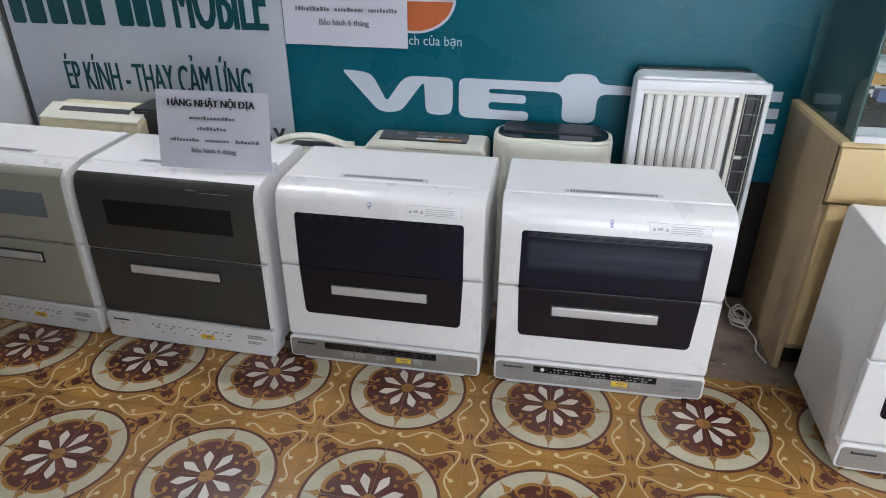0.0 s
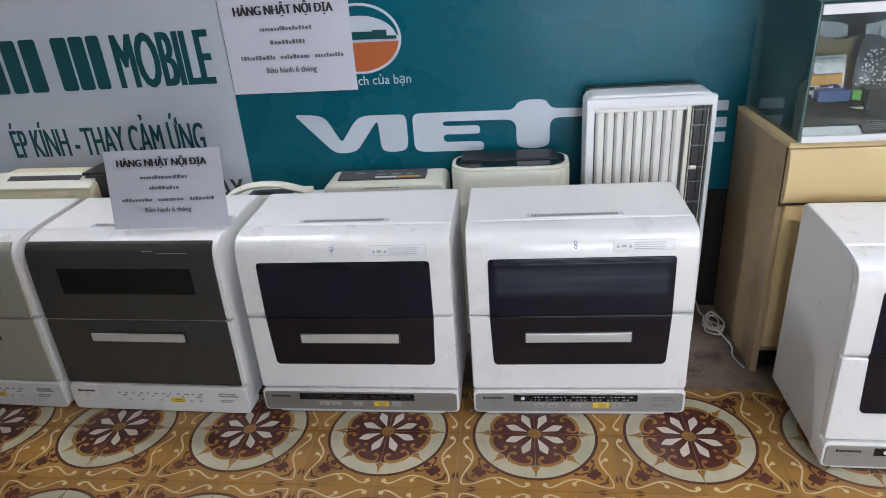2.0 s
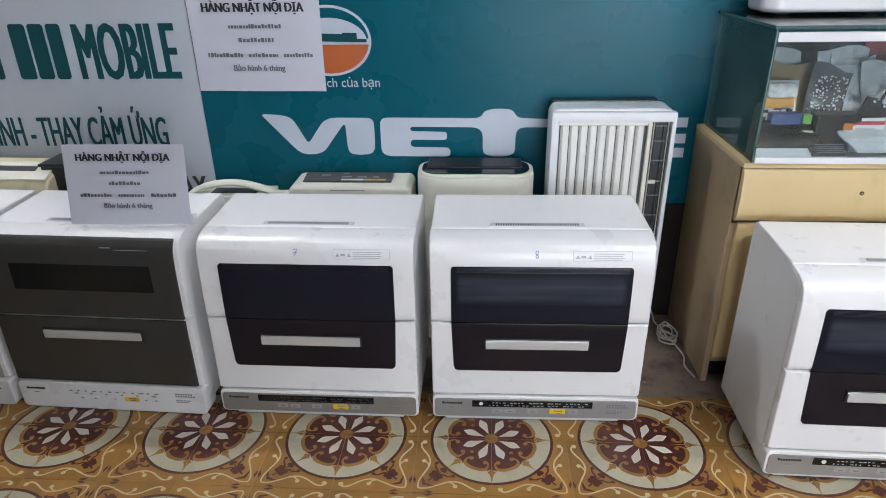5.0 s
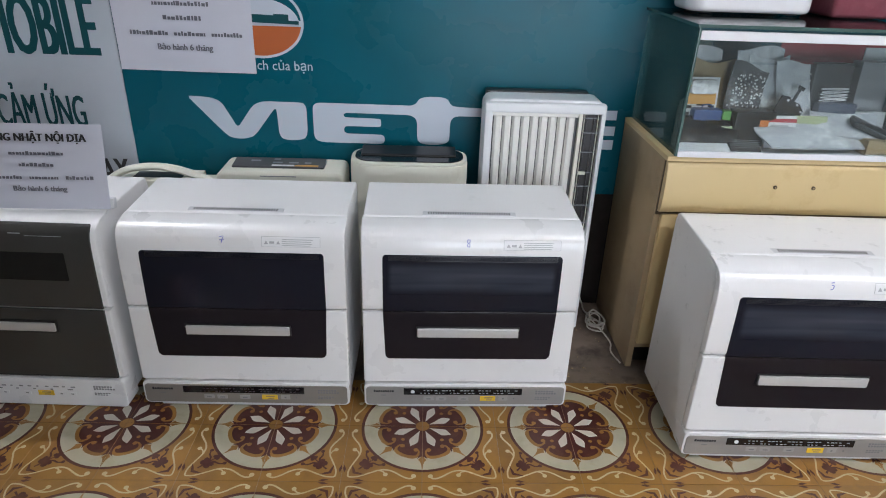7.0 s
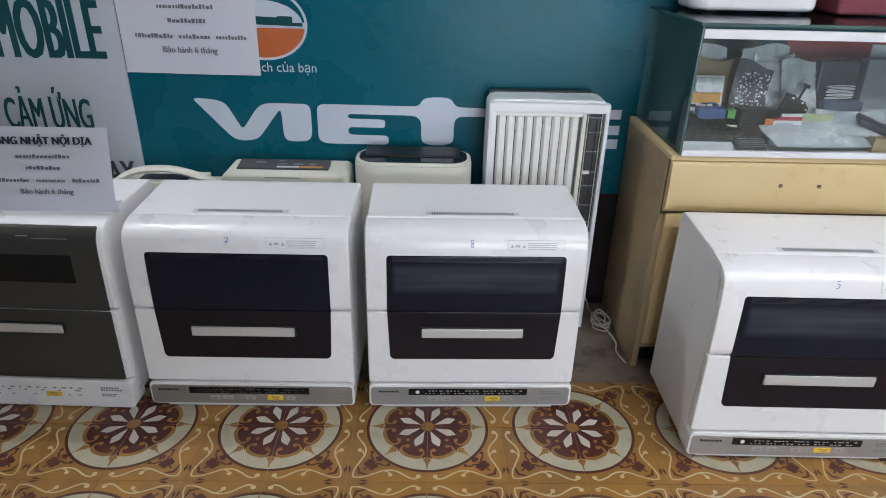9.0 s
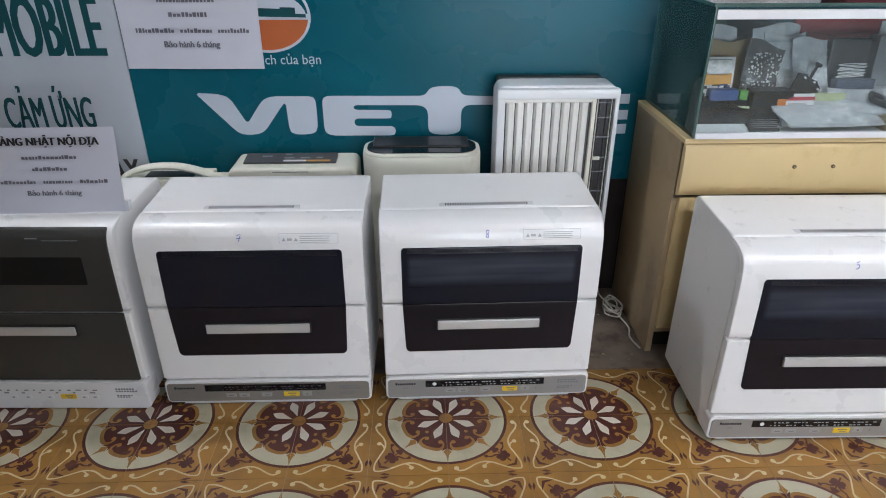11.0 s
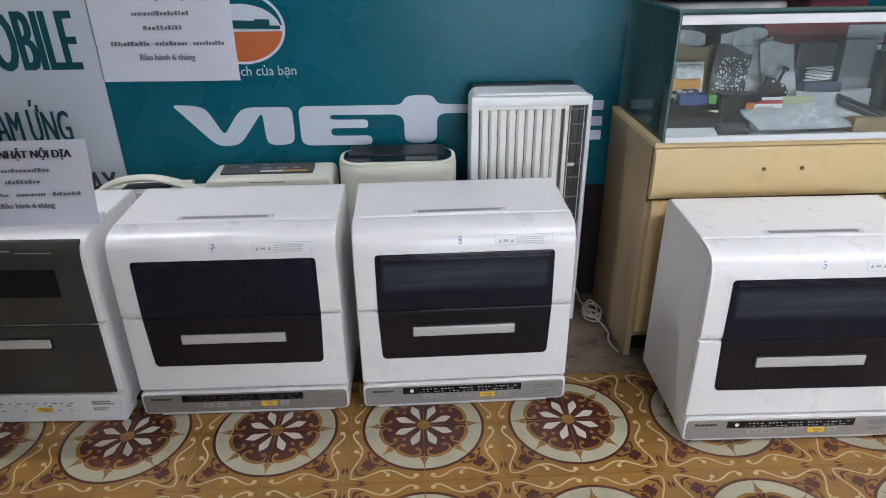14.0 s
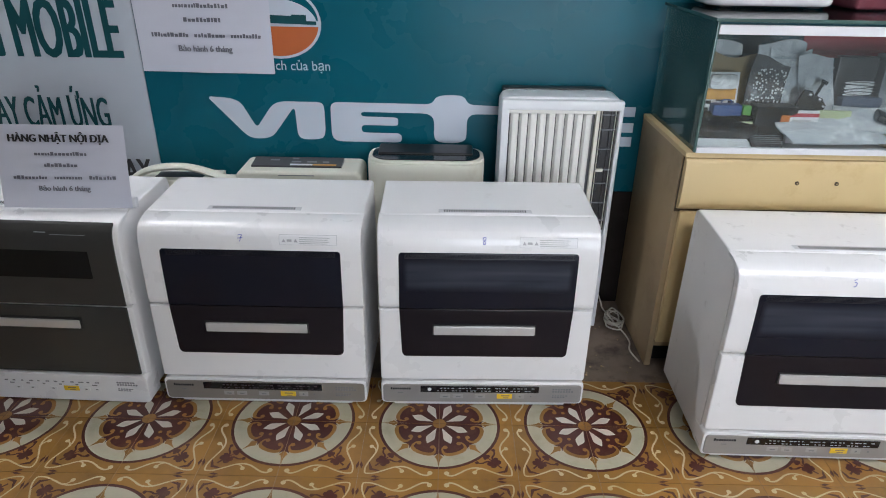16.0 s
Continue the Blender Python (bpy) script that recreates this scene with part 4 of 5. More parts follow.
def showcase():
    t = thing("display_counter", pose(0, 0, 0), "beige laminate counter with drawers and a glass display case on top", "display counter")
    part("side_panel", box(CX0, CX0 + 0.018, CF + 0.012, CB, 0.0, 0.690, 0.001), BEIGE_SHADED, t, "worn beige side panel, its shade put into the colour")
    part("side_panel", box(CX1 - 0.018, CX1, CF + 0.012, CB, 0.0, 0.690, 0.001), BEIGE_SHADED, t)
    part("toe_kick", box(CX0 + 0.018, CX1 - 0.018, CF + 0.05, CF + 0.062, 0.0, 0.075), BLACK, t, "black recessed toe kick")
    part("bottom_board", box(CX0 + 0.018, CX1 - 0.018, CF + 0.012, CB, 0.075, 0.093), BEIGE_SHADED, t)
    part("top_board", box(CX0 - 0.001, CX1 + 0.001, CF - 0.012, CB, 0.689, 0.703, 0.002), BEIGE, t)
    n = 2
    span = (CX1 - CX0) / n
    for k in range(n):
        x0, x1 = CX0 + 0.005 + k * span, CX0 + (k + 1) * span - 0.005
        prof = [(CF + 0.012, 0.536), (CF - 0.006, 0.541), (CF - 0.014, 0.560), (CF - 0.016, 0.615), (CF - 0.012, 0.672), (CF - 0.004, 0.686), (CF + 0.012, 0.688)]
        dr = part("drawer", prism(prof, x0, x1, "x", 0.002, 2), BEIGE, t, "bulging beige drawer front")
        cx = x0 + 0.366
        for dx in (-0.053, 0.053):
            part("knob_hole", turned(tube([(0, 0, 0), (0, 0.004, 0)], 0.0052, 12), pose(cx - 0.01 + dx, CF - 0.0185, 0.624)), DARK_BROWN, dr, "dark screw hole")
            part("screw", turned(tube([(0, 0, 0), (0, 0.001, 0)], 0.0022, 8), pose(cx - 0.01 + dx, CF - 0.0195, 0.624)), TAN_CARD, dr, "brass screw")
        part("drawer_gap", box(x0 - 0.002, x1 + 0.004, CF + 0.006, CF + 0.0115, 0.528, 0.6885), DARK_BROWN, t, "dark gap round the drawer")
        part("door", box(x0 + 0.012, x1 - 0.008, CF - 0.002, CF + 0.014, 0.096, 0.531, 0.003), BEIGE, t, "beige cupboard door")
    # glass case
    gx0, gx1, gy, gz0, gz1 = 0.657, CX1 - 0.02, CF - 0.014, 0.705, 1.032
    case = thing("glass_case", pose(0, 0, 0), "glass display case with white trim, full of phone accessories", "glass case")
    part("front_pane", box(gx0, gx1, gy, gy + 0.005, gz0 + 0.014, gz1 - 0.030), PANE, case, "clear pane").visible_shadow = False
    part("side_pane", box(gx0, gx0 + 0.005, gy + 0.006, CB - 0.01, gz0, gz1 - 0.002), PANE_TINT, case, "green-tinted side pane").visible_shadow = False
    part("side_pane", box(gx1 - 0.005, gx1, gy + 0.006, CB - 0.01, gz0, gz1 - 0.002), PANE_TINT, case)
    part("top_pane", box(gx0 - 0.004, gx1, gy - 0.002, CB - 0.004, gz1, gz1 + 0.006), PANE_TOP, case, "dark green glass top")
    part("top_edge", box(gx0 - 0.005, gx1, gy - 0.004, gy - 0.0025, gz1 - 0.001, gz1 + 0.007, 0.0005), GREEN_EDGE, case, "dark glass edge")
    part("top_edge", box(gx0 - 0.0065, gx0 - 0.0045, gy - 0.004, CB - 0.004, gz1 - 0.001, gz1 + 0.007, 0.0005), GREEN_EDGE, case, "dark glass edge")
    part("front_trim", box(gx0 + 0.004, gx1, gy - 0.006, gy + 0.008, gz0 - 0.001, gz0 + 0.014, 0.001), ALUMINIUM, case)
    part("front_trim", box(gx0 + 0.004, gx1, gy - 0.004, gy + 0.008, gz1 - 0.030, gz1 - 0.008, 0.001), ALUMINIUM, case)
    part("corner_edge", box(gx0 - 0.002, gx0 + 0.004, gy - 0.003, gy + 0.006, gz0, gz1 - 0.001, 0.001), GREEN_EDGE, case, "dark glass edge")
    part("base_sheet", box(gx0 + 0.006, gx1 - 0.006, gy + 0.012, CB - 0.012, gz0 - 0.0005, gz0 + 0.004), CARD, case)
    part("back_panel", box(gx0 + 0.006, gx1 - 0.006, CB - 0.022, CB - 0.012, gz0 + 0.005, gz1 - 0.004), PANE, case, "hazed rear pane").visible_shadow = False
    part("mid_shelf", box(gx0 + 0.10, gx1 - 0.006, 2.16, CB - 0.024, gz0 + 0.205, gz0 + 0.210), PANE, case, "glass shelf")
    for x in (0.90, 1.40, 1.90):
        part("shelf_bracket", box(x, x + 0.006, 2.17, CB - 0.024, gz0 + 0.197, gz0 + 0.2045), ALUMINIUM, case)
    return t, gz0 + 0.004


_, SHELF = showcase()


def goods(name, label, bm, mat, m, category="accessory"):
    ob = finish(bm, name, mat)
    ob.matrix_world = m
    return tagged(ob, label, category)


def pouch(w, h, bulge, seed):
    """A soft standing bag with an uneven outline, base at z = 0."""
    rnd = random.Random(seed)
    bm = bmesh.new()
    n, k = 9, 9
    sides = []
    for s in (-1, 1):
        g = []
        for j in range(k + 1):
            row = []
            for i in range(n + 1):
                u, v = i / n, j / k
                b = bulge * math.sin(math.pi * u) ** 0.6 * math.sin(math.pi * min(1, v * 0.9 + 0.1)) * rnd.uniform(0.6, 1.1)
                edge = 0.04 * w * math.sin(5 * v + seed) if i in (0, n) else 0
                row.append(bm.verts.new((-w / 2 + w * u + edge, s * (0.002 + b), h * v + (0.05 * h * math.sin(4 * u + seed) if j == k else 0))))
            g.append(row)
        for j in range(k):
            for i in range(n):
                bm.faces.new((g[j][i], g[j][i + 1], g[j + 1][i + 1], g[j + 1][i]))
        sides.append(g)
    a, b = sides
    loop = lambda g: g[0] + [r[-1] for r in g[1:]] + g[-1][-2::-1] + [r[0] for r in g[-2:0:-1]]
    la, lb = loop(a), loop(b)
    for i in range(len(la)):
        bm.faces.new((la[i], la[(i + 1) % len(la)], lb[(i + 1) % len(lb)], lb[i]))
    return bm


def bubble_pouch(w, h, bulge, seed, keep=1.0, low=0.0, scatter=1.0):
    """A pouch with rows of air bubbles or beads standing out of its front, in a second material."""
    bm = pouch(w, h, bulge, seed)
    rnd = random.Random(seed + 40)
    step = 0.0082
    for j in range(int(h * 0.9 / step)):
        for i in range(int(w * 0.9 / step)):
            u = (i + 0.5 + 0.5 * (j % 2) + rnd.uniform(-0.45, 0.45) * scatter) * step - w * 0.45
            z = (j + 0.7 + rnd.uniform(-0.45, 0.45) * scatter) * step
            depth = bulge * max(0, math.sin(math.pi * (u / w + 0.5))) ** 0.6 * math.sin(math.pi * min(1, z / h * 0.9 + 0.1)) * 0.9
            if rnd.random() > keep or z < low * h:
                continue
            made = bmesh.ops.create_icosphere(bm, subdivisions=1, radius=0.0028 * rnd.uniform(0.85, 1.1), matrix=Matrix.Translation((u, -0.002 - depth, z)) @ Matrix.Diagonal((1, 0.7, 1, 1)))
            for f in {f for v in made["verts"] for f in v.link_faces}:
                f.material_index = 1
    return bm


S = SHELF + 0.001
def card(name, label, x0, x1, y, z1, mat, lean=-10, thick=0.008, z0=None, turn=0, r=0.002):
    base = S if z0 is None else z0
    return goods(name, label, box(-(x1 - x0) / 2, (x1 - x0) / 2, -thick / 2, thick / 2, 0, (z1 - base), r), mat, pose((x0 + x1) / 2, y, base + 0.0005, lean, 0, turn))


def blister_pack():
    t = thing("blister_pack", pose(0.768, 2.085, S, -8, 0, 2), "white blister pack with orange picture print and a clear bubble", "blister pack")
    part("card", box(-0.047, 0.047, -0.003, 0.003, 0.0, 0.172, 0.001), CARD, t)
    part("picture", box(-0.041, 0.041, -0.0042, -0.0031, 0.098, 0.128), ORANGE_PRINT, t, "orange picture print")
    for x, z, w, h in ((-0.040, 0.086, 0.014, 0.009), (0.022, 0.084, 0.017, 0.011), (-0.012, 0.094, 0.020, 0.004), (-0.042, 0.066, 0.011, 0.010), (0.030, 0.066, 0.009, 0.012)):
        part("print_patch", box(x, x + w, -0.0044, -0.0031, z, z + h), BLACK, t)
    part("bubble", prism(round_rect(-0.038, 0.038, 0.126, 0.166, 0.012, 4), -0.016, -0.003, "y", 0.004, 2), BUBBLE, t, "clear plastic bubble")
    part("edge", box(-0.051, -0.0475, -0.005, 0.005, 0.0, 0.165, 0.001), BLACK, t, "black frame edge")
    return t


blister_pack()
goods("header_card", "brown printed header card bent over a blister pack", turned(pouch(0.120, 0.215, 0.004, 9), pose(0, 0, 0)), TAN_CARD, pose(0.792, 2.125, S, -7, 3, 0))
goods("clear_bag", "cloudy plastic bag hanging behind the blister packs", pouch(0.15, 0.235, 0.006, 12), CLEAR_BAG, pose(0.775, 2.170, S, -3, -2, 0))
card("phone_shell", "dark phone frame standing behind a bead bag", 0.832, 0.905, 2.150, 0.918, GREY_DARK, -8, 0.012, None, 0, 0.006)


def handled_box():
    t = thing("blue_box", pose(0.766, 2.045, S), "small blue plastic box with a carrying handle", "box")
    part("body", box(-0.040, 0.040, -0.017, 0.017, 0.0, 0.098, 0.006), BLUE_PRINT, t)
    part("handle", tube(smooth_line([(-0.014, 0, 0.096), (-0.012, 0, 0.107), (0.010, 0, 0.107), (0.013, 0, 0.096)], 5), 0.0022, 7), BLUE_PRINT, t)
    return t


handled_box()
card("green_tag", "small green plastic tag beside a blue box", 0.809, 0.832, 2.042, 0.804, material("bright_green_plastic", (0.10, 0.30, 0.06), 0.4, vary=0.1), 0, 0.02)
card("pale_green_sheet", "pale green sheet under a blue box", 0.775, 0.835, 2.012, 0.766, GREEN_PRINT, -6, 0.003)
goods("clear_bag", "cloudy plastic bag standing upright", pouch(0.135, 0.240, 0.010, 5), CLEAR_BAG, pose(0.940, 2.175, S, -4, 4, 0))
goods("bubble_bag", "clear bag full of shiny beads over dark parts", bubble_pouch(0.110, 0.205, 0.016, 1, 0.62, 0.25), [BAG_DARK, BEAD], pose(0.878, 2.095, S, -6, 8, 5))
goods("bubble_bag", "bubble-wrap bag leaning behind a black phone part", bubble_pouch(0.110, 0.225, 0.014, 2, 0.9), [CLEAR_BAG, BUBBLE], pose(1.000, 2.150, S, -6, -8, -6))
goods("bubble_bag", "crumpled bubble-wrap bag leaning to one side", bubble_pouch(0.092, 0.215, 0.016, 7, 0.9), [CLEAR_BAG, BUBBLE], pose(1.070, 2.120, S, -7, -10, -4))


def phone_part():
    t = thing("phone_part", pose(0.985, 2.078, S + 0.012, -8, 24, 0), "black phone frame with ribbon connectors, tilted against bubble wrap", "phone part")
    part("frame", prism([(-0.040, 0.0), (0.040, 0.0), (0.040, 0.040), (0.034, 0.046), (0.040, 0.056), (0.040, 0.100), (0.028, 0.106), (0.022, 0.112), (-0.010, 0.112), (-0.016, 0.118), (-0.040, 0.112)], -0.004, 0.004, "y", 0.0015, 2), BLACK, t)
    part("ribbon", box(-0.006, 0.002, -0.003, 0.001, 0.110, 0.150, 0.0008), BLACK, t, "black ribbon connector")
    part("ribbon", box(-0.010, 0.010, -0.003, 0.001, 0.146, 0.156, 0.0008), BLACK, t, "black ribbon connector")
    for x, z in ((-0.022, 0.104), (0.010, 0.104), (0.030, 0.092), (0.034, 0.050)):
        part("contact", box(x, x + 0.007, -0.0052, -0.0038, z, z + 0.005), PRINT_PALE, t)
    return t


phone_part()
card("black_box", "small black accessory box in the glass case", 0.838, 0.955, 2.045, 0.806, BLACK, 0, 0.05, None, 4, 0.005)
card("orange_tag", "small orange tag on a black box", 0.906, 0.930, 2.012, 0.786, material("orange_tag_card", (0.55, 0.16, 0.03), 0.5, vary=0.1), 0, 0.003, 0.768)


def flat_carton():
    t = thing("flat_carton", pose(0.972, 2.012, S, -14, 0, 0), "flat white carton with a red band and grey print", "carton")
    part("body", box(-0.042, 0.042, -0.006, 0.006, 0.0, 0.088, 0.0015), CARD, t)
    part("band", box(-0.0415, 0.0415, -0.0072, -0.0061, 0.070, 0.080), RED_PRINT, t, "red band")
    for k in range(4):
        part("print_bar", box(-0.036 + 0.006 * (k % 2), 0.034 - 0.005 * k, -0.0072, -0.0061, 0.024 + k * 0.011, 0.030 + k * 0.011), MARK_GREY, t)
    return t


flat_carton()
card("yellow_green_pack", "pale yellow-green flat pack", 1.018, 1.108, 2.03, 0.795, GREEN_PRINT, -10, 0.012)
goods("clear_bag", "large flat white plastic bag lying on the case floor", turned(pouch(0.27, 0.120, 0.008, 8), pose(0, 0, 0.018, -64, 0, 0)), CLEAR_BAG, pose(1.045, 1.955, S, 0, 0, 3))
goods("clear_bag", "thin cloudy plastic bag behind a flat bag", turned(pouch(0.18, 0.10, 0.008, 3), pose(0, 0, 0.02, -62, 0, 0)), CLEAR_BAG, pose(1.150, 1.990, S + 0.02, 0, 0, -8))
goods("black_tray", "flat dark tray with a curved glossy lid", turned(pouch(0.175, 0.092, 0.012, 4), pose(0, 0, 0.008, -38, 0, 0)), BLACK_GLOSS, pose(0.768, 1.990, S, 0, 0, 2))
card("white_sheet", "folded white paper lying in the glass case", 0.678, 0.815, 1.958, 0.742, CARD, -60, 0.003, None, 0, 0.001)
card("metal_grille", "small ribbed metal grille lying flat", 0.822, 0.905, 1.965, 0.745, GREY_DARK, -60, 0.006)
for k in range(5):
    card("grille_wire", "bright wire of a small grille", 0.826, 0.900, 1.958 + 0.006 * k, 0.7245 + 0.0035 * k, GREY_MID, 0, 0.0015, 0.7235 + 0.0035 * k, 0, 0)
card("dark_tray", "tall dark tray holding coiled cables", 1.110, 1.225, 2.165, 0.918, GREY_DARK, -4, 0.03, None, 0, 0.006)
card("blue_carton", "dull dark blue carton before the cable tray", 1.105, 1.215, 2.10, 0.818, material("dull_blue_card", (0.055, 0.07, 0.11), 0.5, vary=0.15, scale=20), -3, 0.03)
for k in range(5):
    goods("cable_coil", "flattened coil of pale cable", tube([(0.040 * math.cos(a * 0.3), 0, 0.0022 * math.sin(a * 0.3)) for a in range(21)], 0.0012, 6, True), LABEL_WHITE, pose(1.160 + 0.003 * (k % 2), 2.125, S + 0.112 + k * 0.0080, 0, 1.5 * (k % 3) - 3, 0))
card("grey_carton", "tall grey carton standing at the back", 1.236, 1.330, 2.165, 0.925, GREY_MID, -3, 0.05)
card("white_card_tag", "white printed card before a grey carton", 1.222, 1.315, 2.095, 0.797, MARK_GREY, -8, 0.004)
goods("black_bundle", "bundle of flat black flex parts", box(-0.075, 0.075, -0.03, 0.03, 0, 0.018, 0.004), BLACK, pose(1.232, 2.005, S + 0.045, 6, 20, -20))
card("tan_box", "tan cardboard box with open top", 1.185, 1.335, 1.985, 0.752, TAN_CARD, 0, 0.06)
for x, h in ((1.352, 0.185), (1.405, 0.175)):
    goods("dark_bottle", "dark bottle at the back of the glass case", tube([(0, 0, 0), (0, 0, h)], 0.026, 14), GREY_DARK, pose(x, 2.13, S))
goods("dark_bag", "crumpled dark bag in the glass case", pouch(0.12, 0.14, 0.03, 6), GREY_DARK, pose(1.395, 2.05, S, -5, 5, 0))
card("red_sheet", "red printed strip along the back of the case", 1.075, 1.49, CB - 0.030, 0.972, RED_PRINT, 0, 0.004, 0.905)
card("white_sheet", "white printed card along the back of the case", 1.335, 1.455, CB - 0.038, 0.945, CARD, 0, 0.004, 0.87)
card("white_sheet", "white printed card along the back of the case", 1.50, 1.75, CB - 0.030, 0.985, CARD, 0, 0.004, 0.82)
goods("green_reel", "small pale green reel at the back of the case", tube([(0, 0, 0), (0, 0.03, 0)], 0.024, 16), GREEN_EDGE, pose(0.79, 2.20, SHELF + 0.235))

# things on the glass case
TOP = 1.0405


def rice_cooker():
    t = thing("bread_maker", pose(0.892, 2.245, TOP), "glossy white rounded kitchen appliance standing on the glass case", "kitchen appliance")
    part("housing", prism(round_rect(-0.178, 0.178, -0.078, 0.095, 0.05, 6), 0.004, 0.26, "z", 0.014, 3), WHITE_GLOSS, t)
    for x in (-0.12, 0.12):
        for y in (-0.045, 0.065):
            part("foot", box(x - 0.015, x + 0.015, y - 0.015, y + 0.015, 0.0, 0.008, 0.002), GREY_DARK, t)
    return t


rice_cooker()
tb = thing("storage_box", pose(1.195, 2.24, TOP), "dark red fabric-covered box on the glass case", "box")
part("shell", box(-0.085, 0.085, -0.08, 0.09, 0.0, 0.17, 0.012, 3), material("dark_red_cloth", (0.16, 0.035, 0.05), 0.8, vary=0.15, scale=20, bump=0.4, bump_scale=150), tb)

# ---- cord on the floor ----
def cord():
    rnd = random.Random(11)
    pts = [(0.560, 2.335, 0.060), (0.574, 2.31, 0.024), (0.580, 2.275, 0.008)]
    for k in range(26):
        a = 0.4 + k * 1.35
        q = 0.55 + 0.6 * rnd.random()
        pts.append((0.592 + 0.030 * math.cos(a) * q, 2.185 + 0.048 * math.sin(a) * q + 0.012 * math.sin(0.5 * k), 0.004 + 0.0012 * k + 0.010 * rnd.random()))
    pts += [(0.616, 2.13, 0.008), (0.625, 2.08, 0.004), (0.614, 2.03, 0.004), (0.628, 1.97, 0.004)]
    ob = finish(tube(smooth_line(pts, 7), 0.0027, 7), "power_cord", CORD)
    return tagged(ob, "tangled greyish white power cord lying on the concrete", "cord")


cord()

def crumbs():
    rnd = random.Random(31)
    bm = bmesh.new()
    for k in range(32):
        x, y, q = rnd.uniform(0.42, 0.66), rnd.uniform(1.86, 2.30), rnd.uniform(0.0015, 0.005)
        bmesh.ops.create_icosphere(bm, subdivisions=1, radius=q, matrix=pose(x, y, q * 0.3 - 0.0025, rnd.uniform(0, 90), rnd.uniform(0, 90), 0) @ Matrix.Diagonal((1, 0.7, 0.5, 1)))
    ob = finish(bm, "plaster_crumbs", TAN_CARD, smooth=False)
    return tagged(ob, "small dull plaster crumbs scattered on the concrete", "rubble", kind="stuff")


crumbs()

# ---- patterned tiles ----
T = 0.2


def tile_mesh():
    """One tile: a quarter medallion round (0, 0), a quarter star round (T, T). Layers of flat inlay."""
    mats = [TILE_OCHRE, TILE_CREAM, TILE_MAROON, TILE_SCROLL, TILE_PALE, GROUT]
    verts, faces, slots = [], [], []
    g = 0.0007

    count = [0]

    def poly(pts, level, slot, keep=False):
        base = len(verts)
        count[0] += not keep
        z = level * 0.00025 + (count[0] % 45) * 5e-6
        verts.extend((min(max(p[0], g), T - g), min(max(p[1], g), T - g), z) for p in pts)
        faces.append(tuple(range(base, base + len(pts))))
        slots.append(slot)

    def quad(a, b, c, d, level, slot):
        poly((a, b, c, d), level, slot, True)

    def pt(r, deg):
        return (r * math.cos(radians(deg)), r * math.sin(radians(deg)))

    def ring(r0, r1, level, slot, a0=0, a1=90, n=18, f0=None, f1=None):
        for i in range(n):
            b0, b1 = a0 + (a1 - a0) * i / n, a0 + (a1 - a0) * (i + 1) / n
            quad(pt(r0(b0), b0), pt(r1(b0), b0), pt(r1(b1), b1), pt(r0(b1), b1), level, slot)

    def disc(c, r, level, slot, n=10, sx=1.0, turn=0.0):
        poly([(c[0] + r * (sx * math.cos(a) * math.cos(turn) - math.sin(a) * math.sin(turn)), c[1] + r * (sx * math.cos(a) * math.sin(turn) + math.sin(a) * math.cos(turn))) for a in [2 * math.pi * i / n for i in range(n)]], level, slot)

    def line(pts, w0, w1, level, slot, n=6):
        P = smooth_line([(*p, 0) for p in pts], n)
        count[0] += 1
        L = []
        for i, p in enumerate(P):
            d = P[min(i + 1, len(P) - 1)] - P[max(i - 1, 0)]
            d.normalize()
            w = (w0 + (w1 - w0) * i / (len(P) - 1)) / 2
            L.append(((p.x - d.y * w, p.y + d.x * w), (p.x + d.y * w, p.y - d.x * w)))
        for a, b in zip(L, L[1:]):
            quad(a[0], a[1], b[1], b[0], level, slot)

    # body of the tile
    t0 = len(verts)
    for z in (0.0, -0.0034):
        verts.extend([(g, g, z), (T - g, g, z), (T - g, T - g, z), (g, T - g, z)])
    faces.append((t0, t0 + 1, t0 + 2, t0 + 3))
    slots.append(0)
    for i in range(4):
        faces.append((t0 + i, t0 + 4 + i, t0 + 4 + (i + 1) % 4, t0 + (i + 1) % 4))
        slots.append(0)
    R = 0.1665
    zero = lambda a: 0.0
    ring(lambda a: 0.1585, lambda a: R, 1, 2, n=22)
    ring(lambda a: 0.08, lambda a: 0.1587, 1, 1, n=22)

    def lobes(big, dip, power):
        def f(a):
            u = ((a % 45) / 45 - 0.5) * 2
            return big - dip * abs(u) ** power
        return f
    # ochre crescents round the maroon field
    ring(zero, lobes(0.1250, 0.026, 4.0), 2, 0, n=40)
    ring(zero, lobes(0.1150, 0.014, 2.4), 3, 2, n=40)
    for a in (0, 45, 90):
        for s in (-1, 1):
            if not 0 <= a + s * 4 <= 90:
                continue
            # maroon prongs, and the ochre spike that they hold
            poly([pt(0.088, a), pt(0.106, a + s * 3.4), pt(0.1235, a + s * 6.6), pt(0.116, a + s * 2.6), pt(0.120, a)], 4, 2)
            poly([pt(0.113, a), pt(0.1175, a + s * 2.3), pt(0.1265, a + s * 5.0), pt(0.131, a + s * 2.9), pt(0.141, a + s * 1.2), pt(0.1590, a)], 5, 0)
            # curl that runs from a crescent's end round to its eye
            b = a + s * 9.2
            line([pt(0.1180, b + s * 4.0), pt(0.1145, b - s * 0.6), pt(0.1060, b - s * 3.4), pt(0.0965, b - s * 3.6), pt(0.0900, b - s * 0.4)], 0.0062, 0.0046, 6, 0, 5)
            disc(pt(0.0925, b + s * 1.2), 0.0064, 7, 0, 12)
    disc(pt(0.0735, 45), 0.0052, 4, 0, 10)
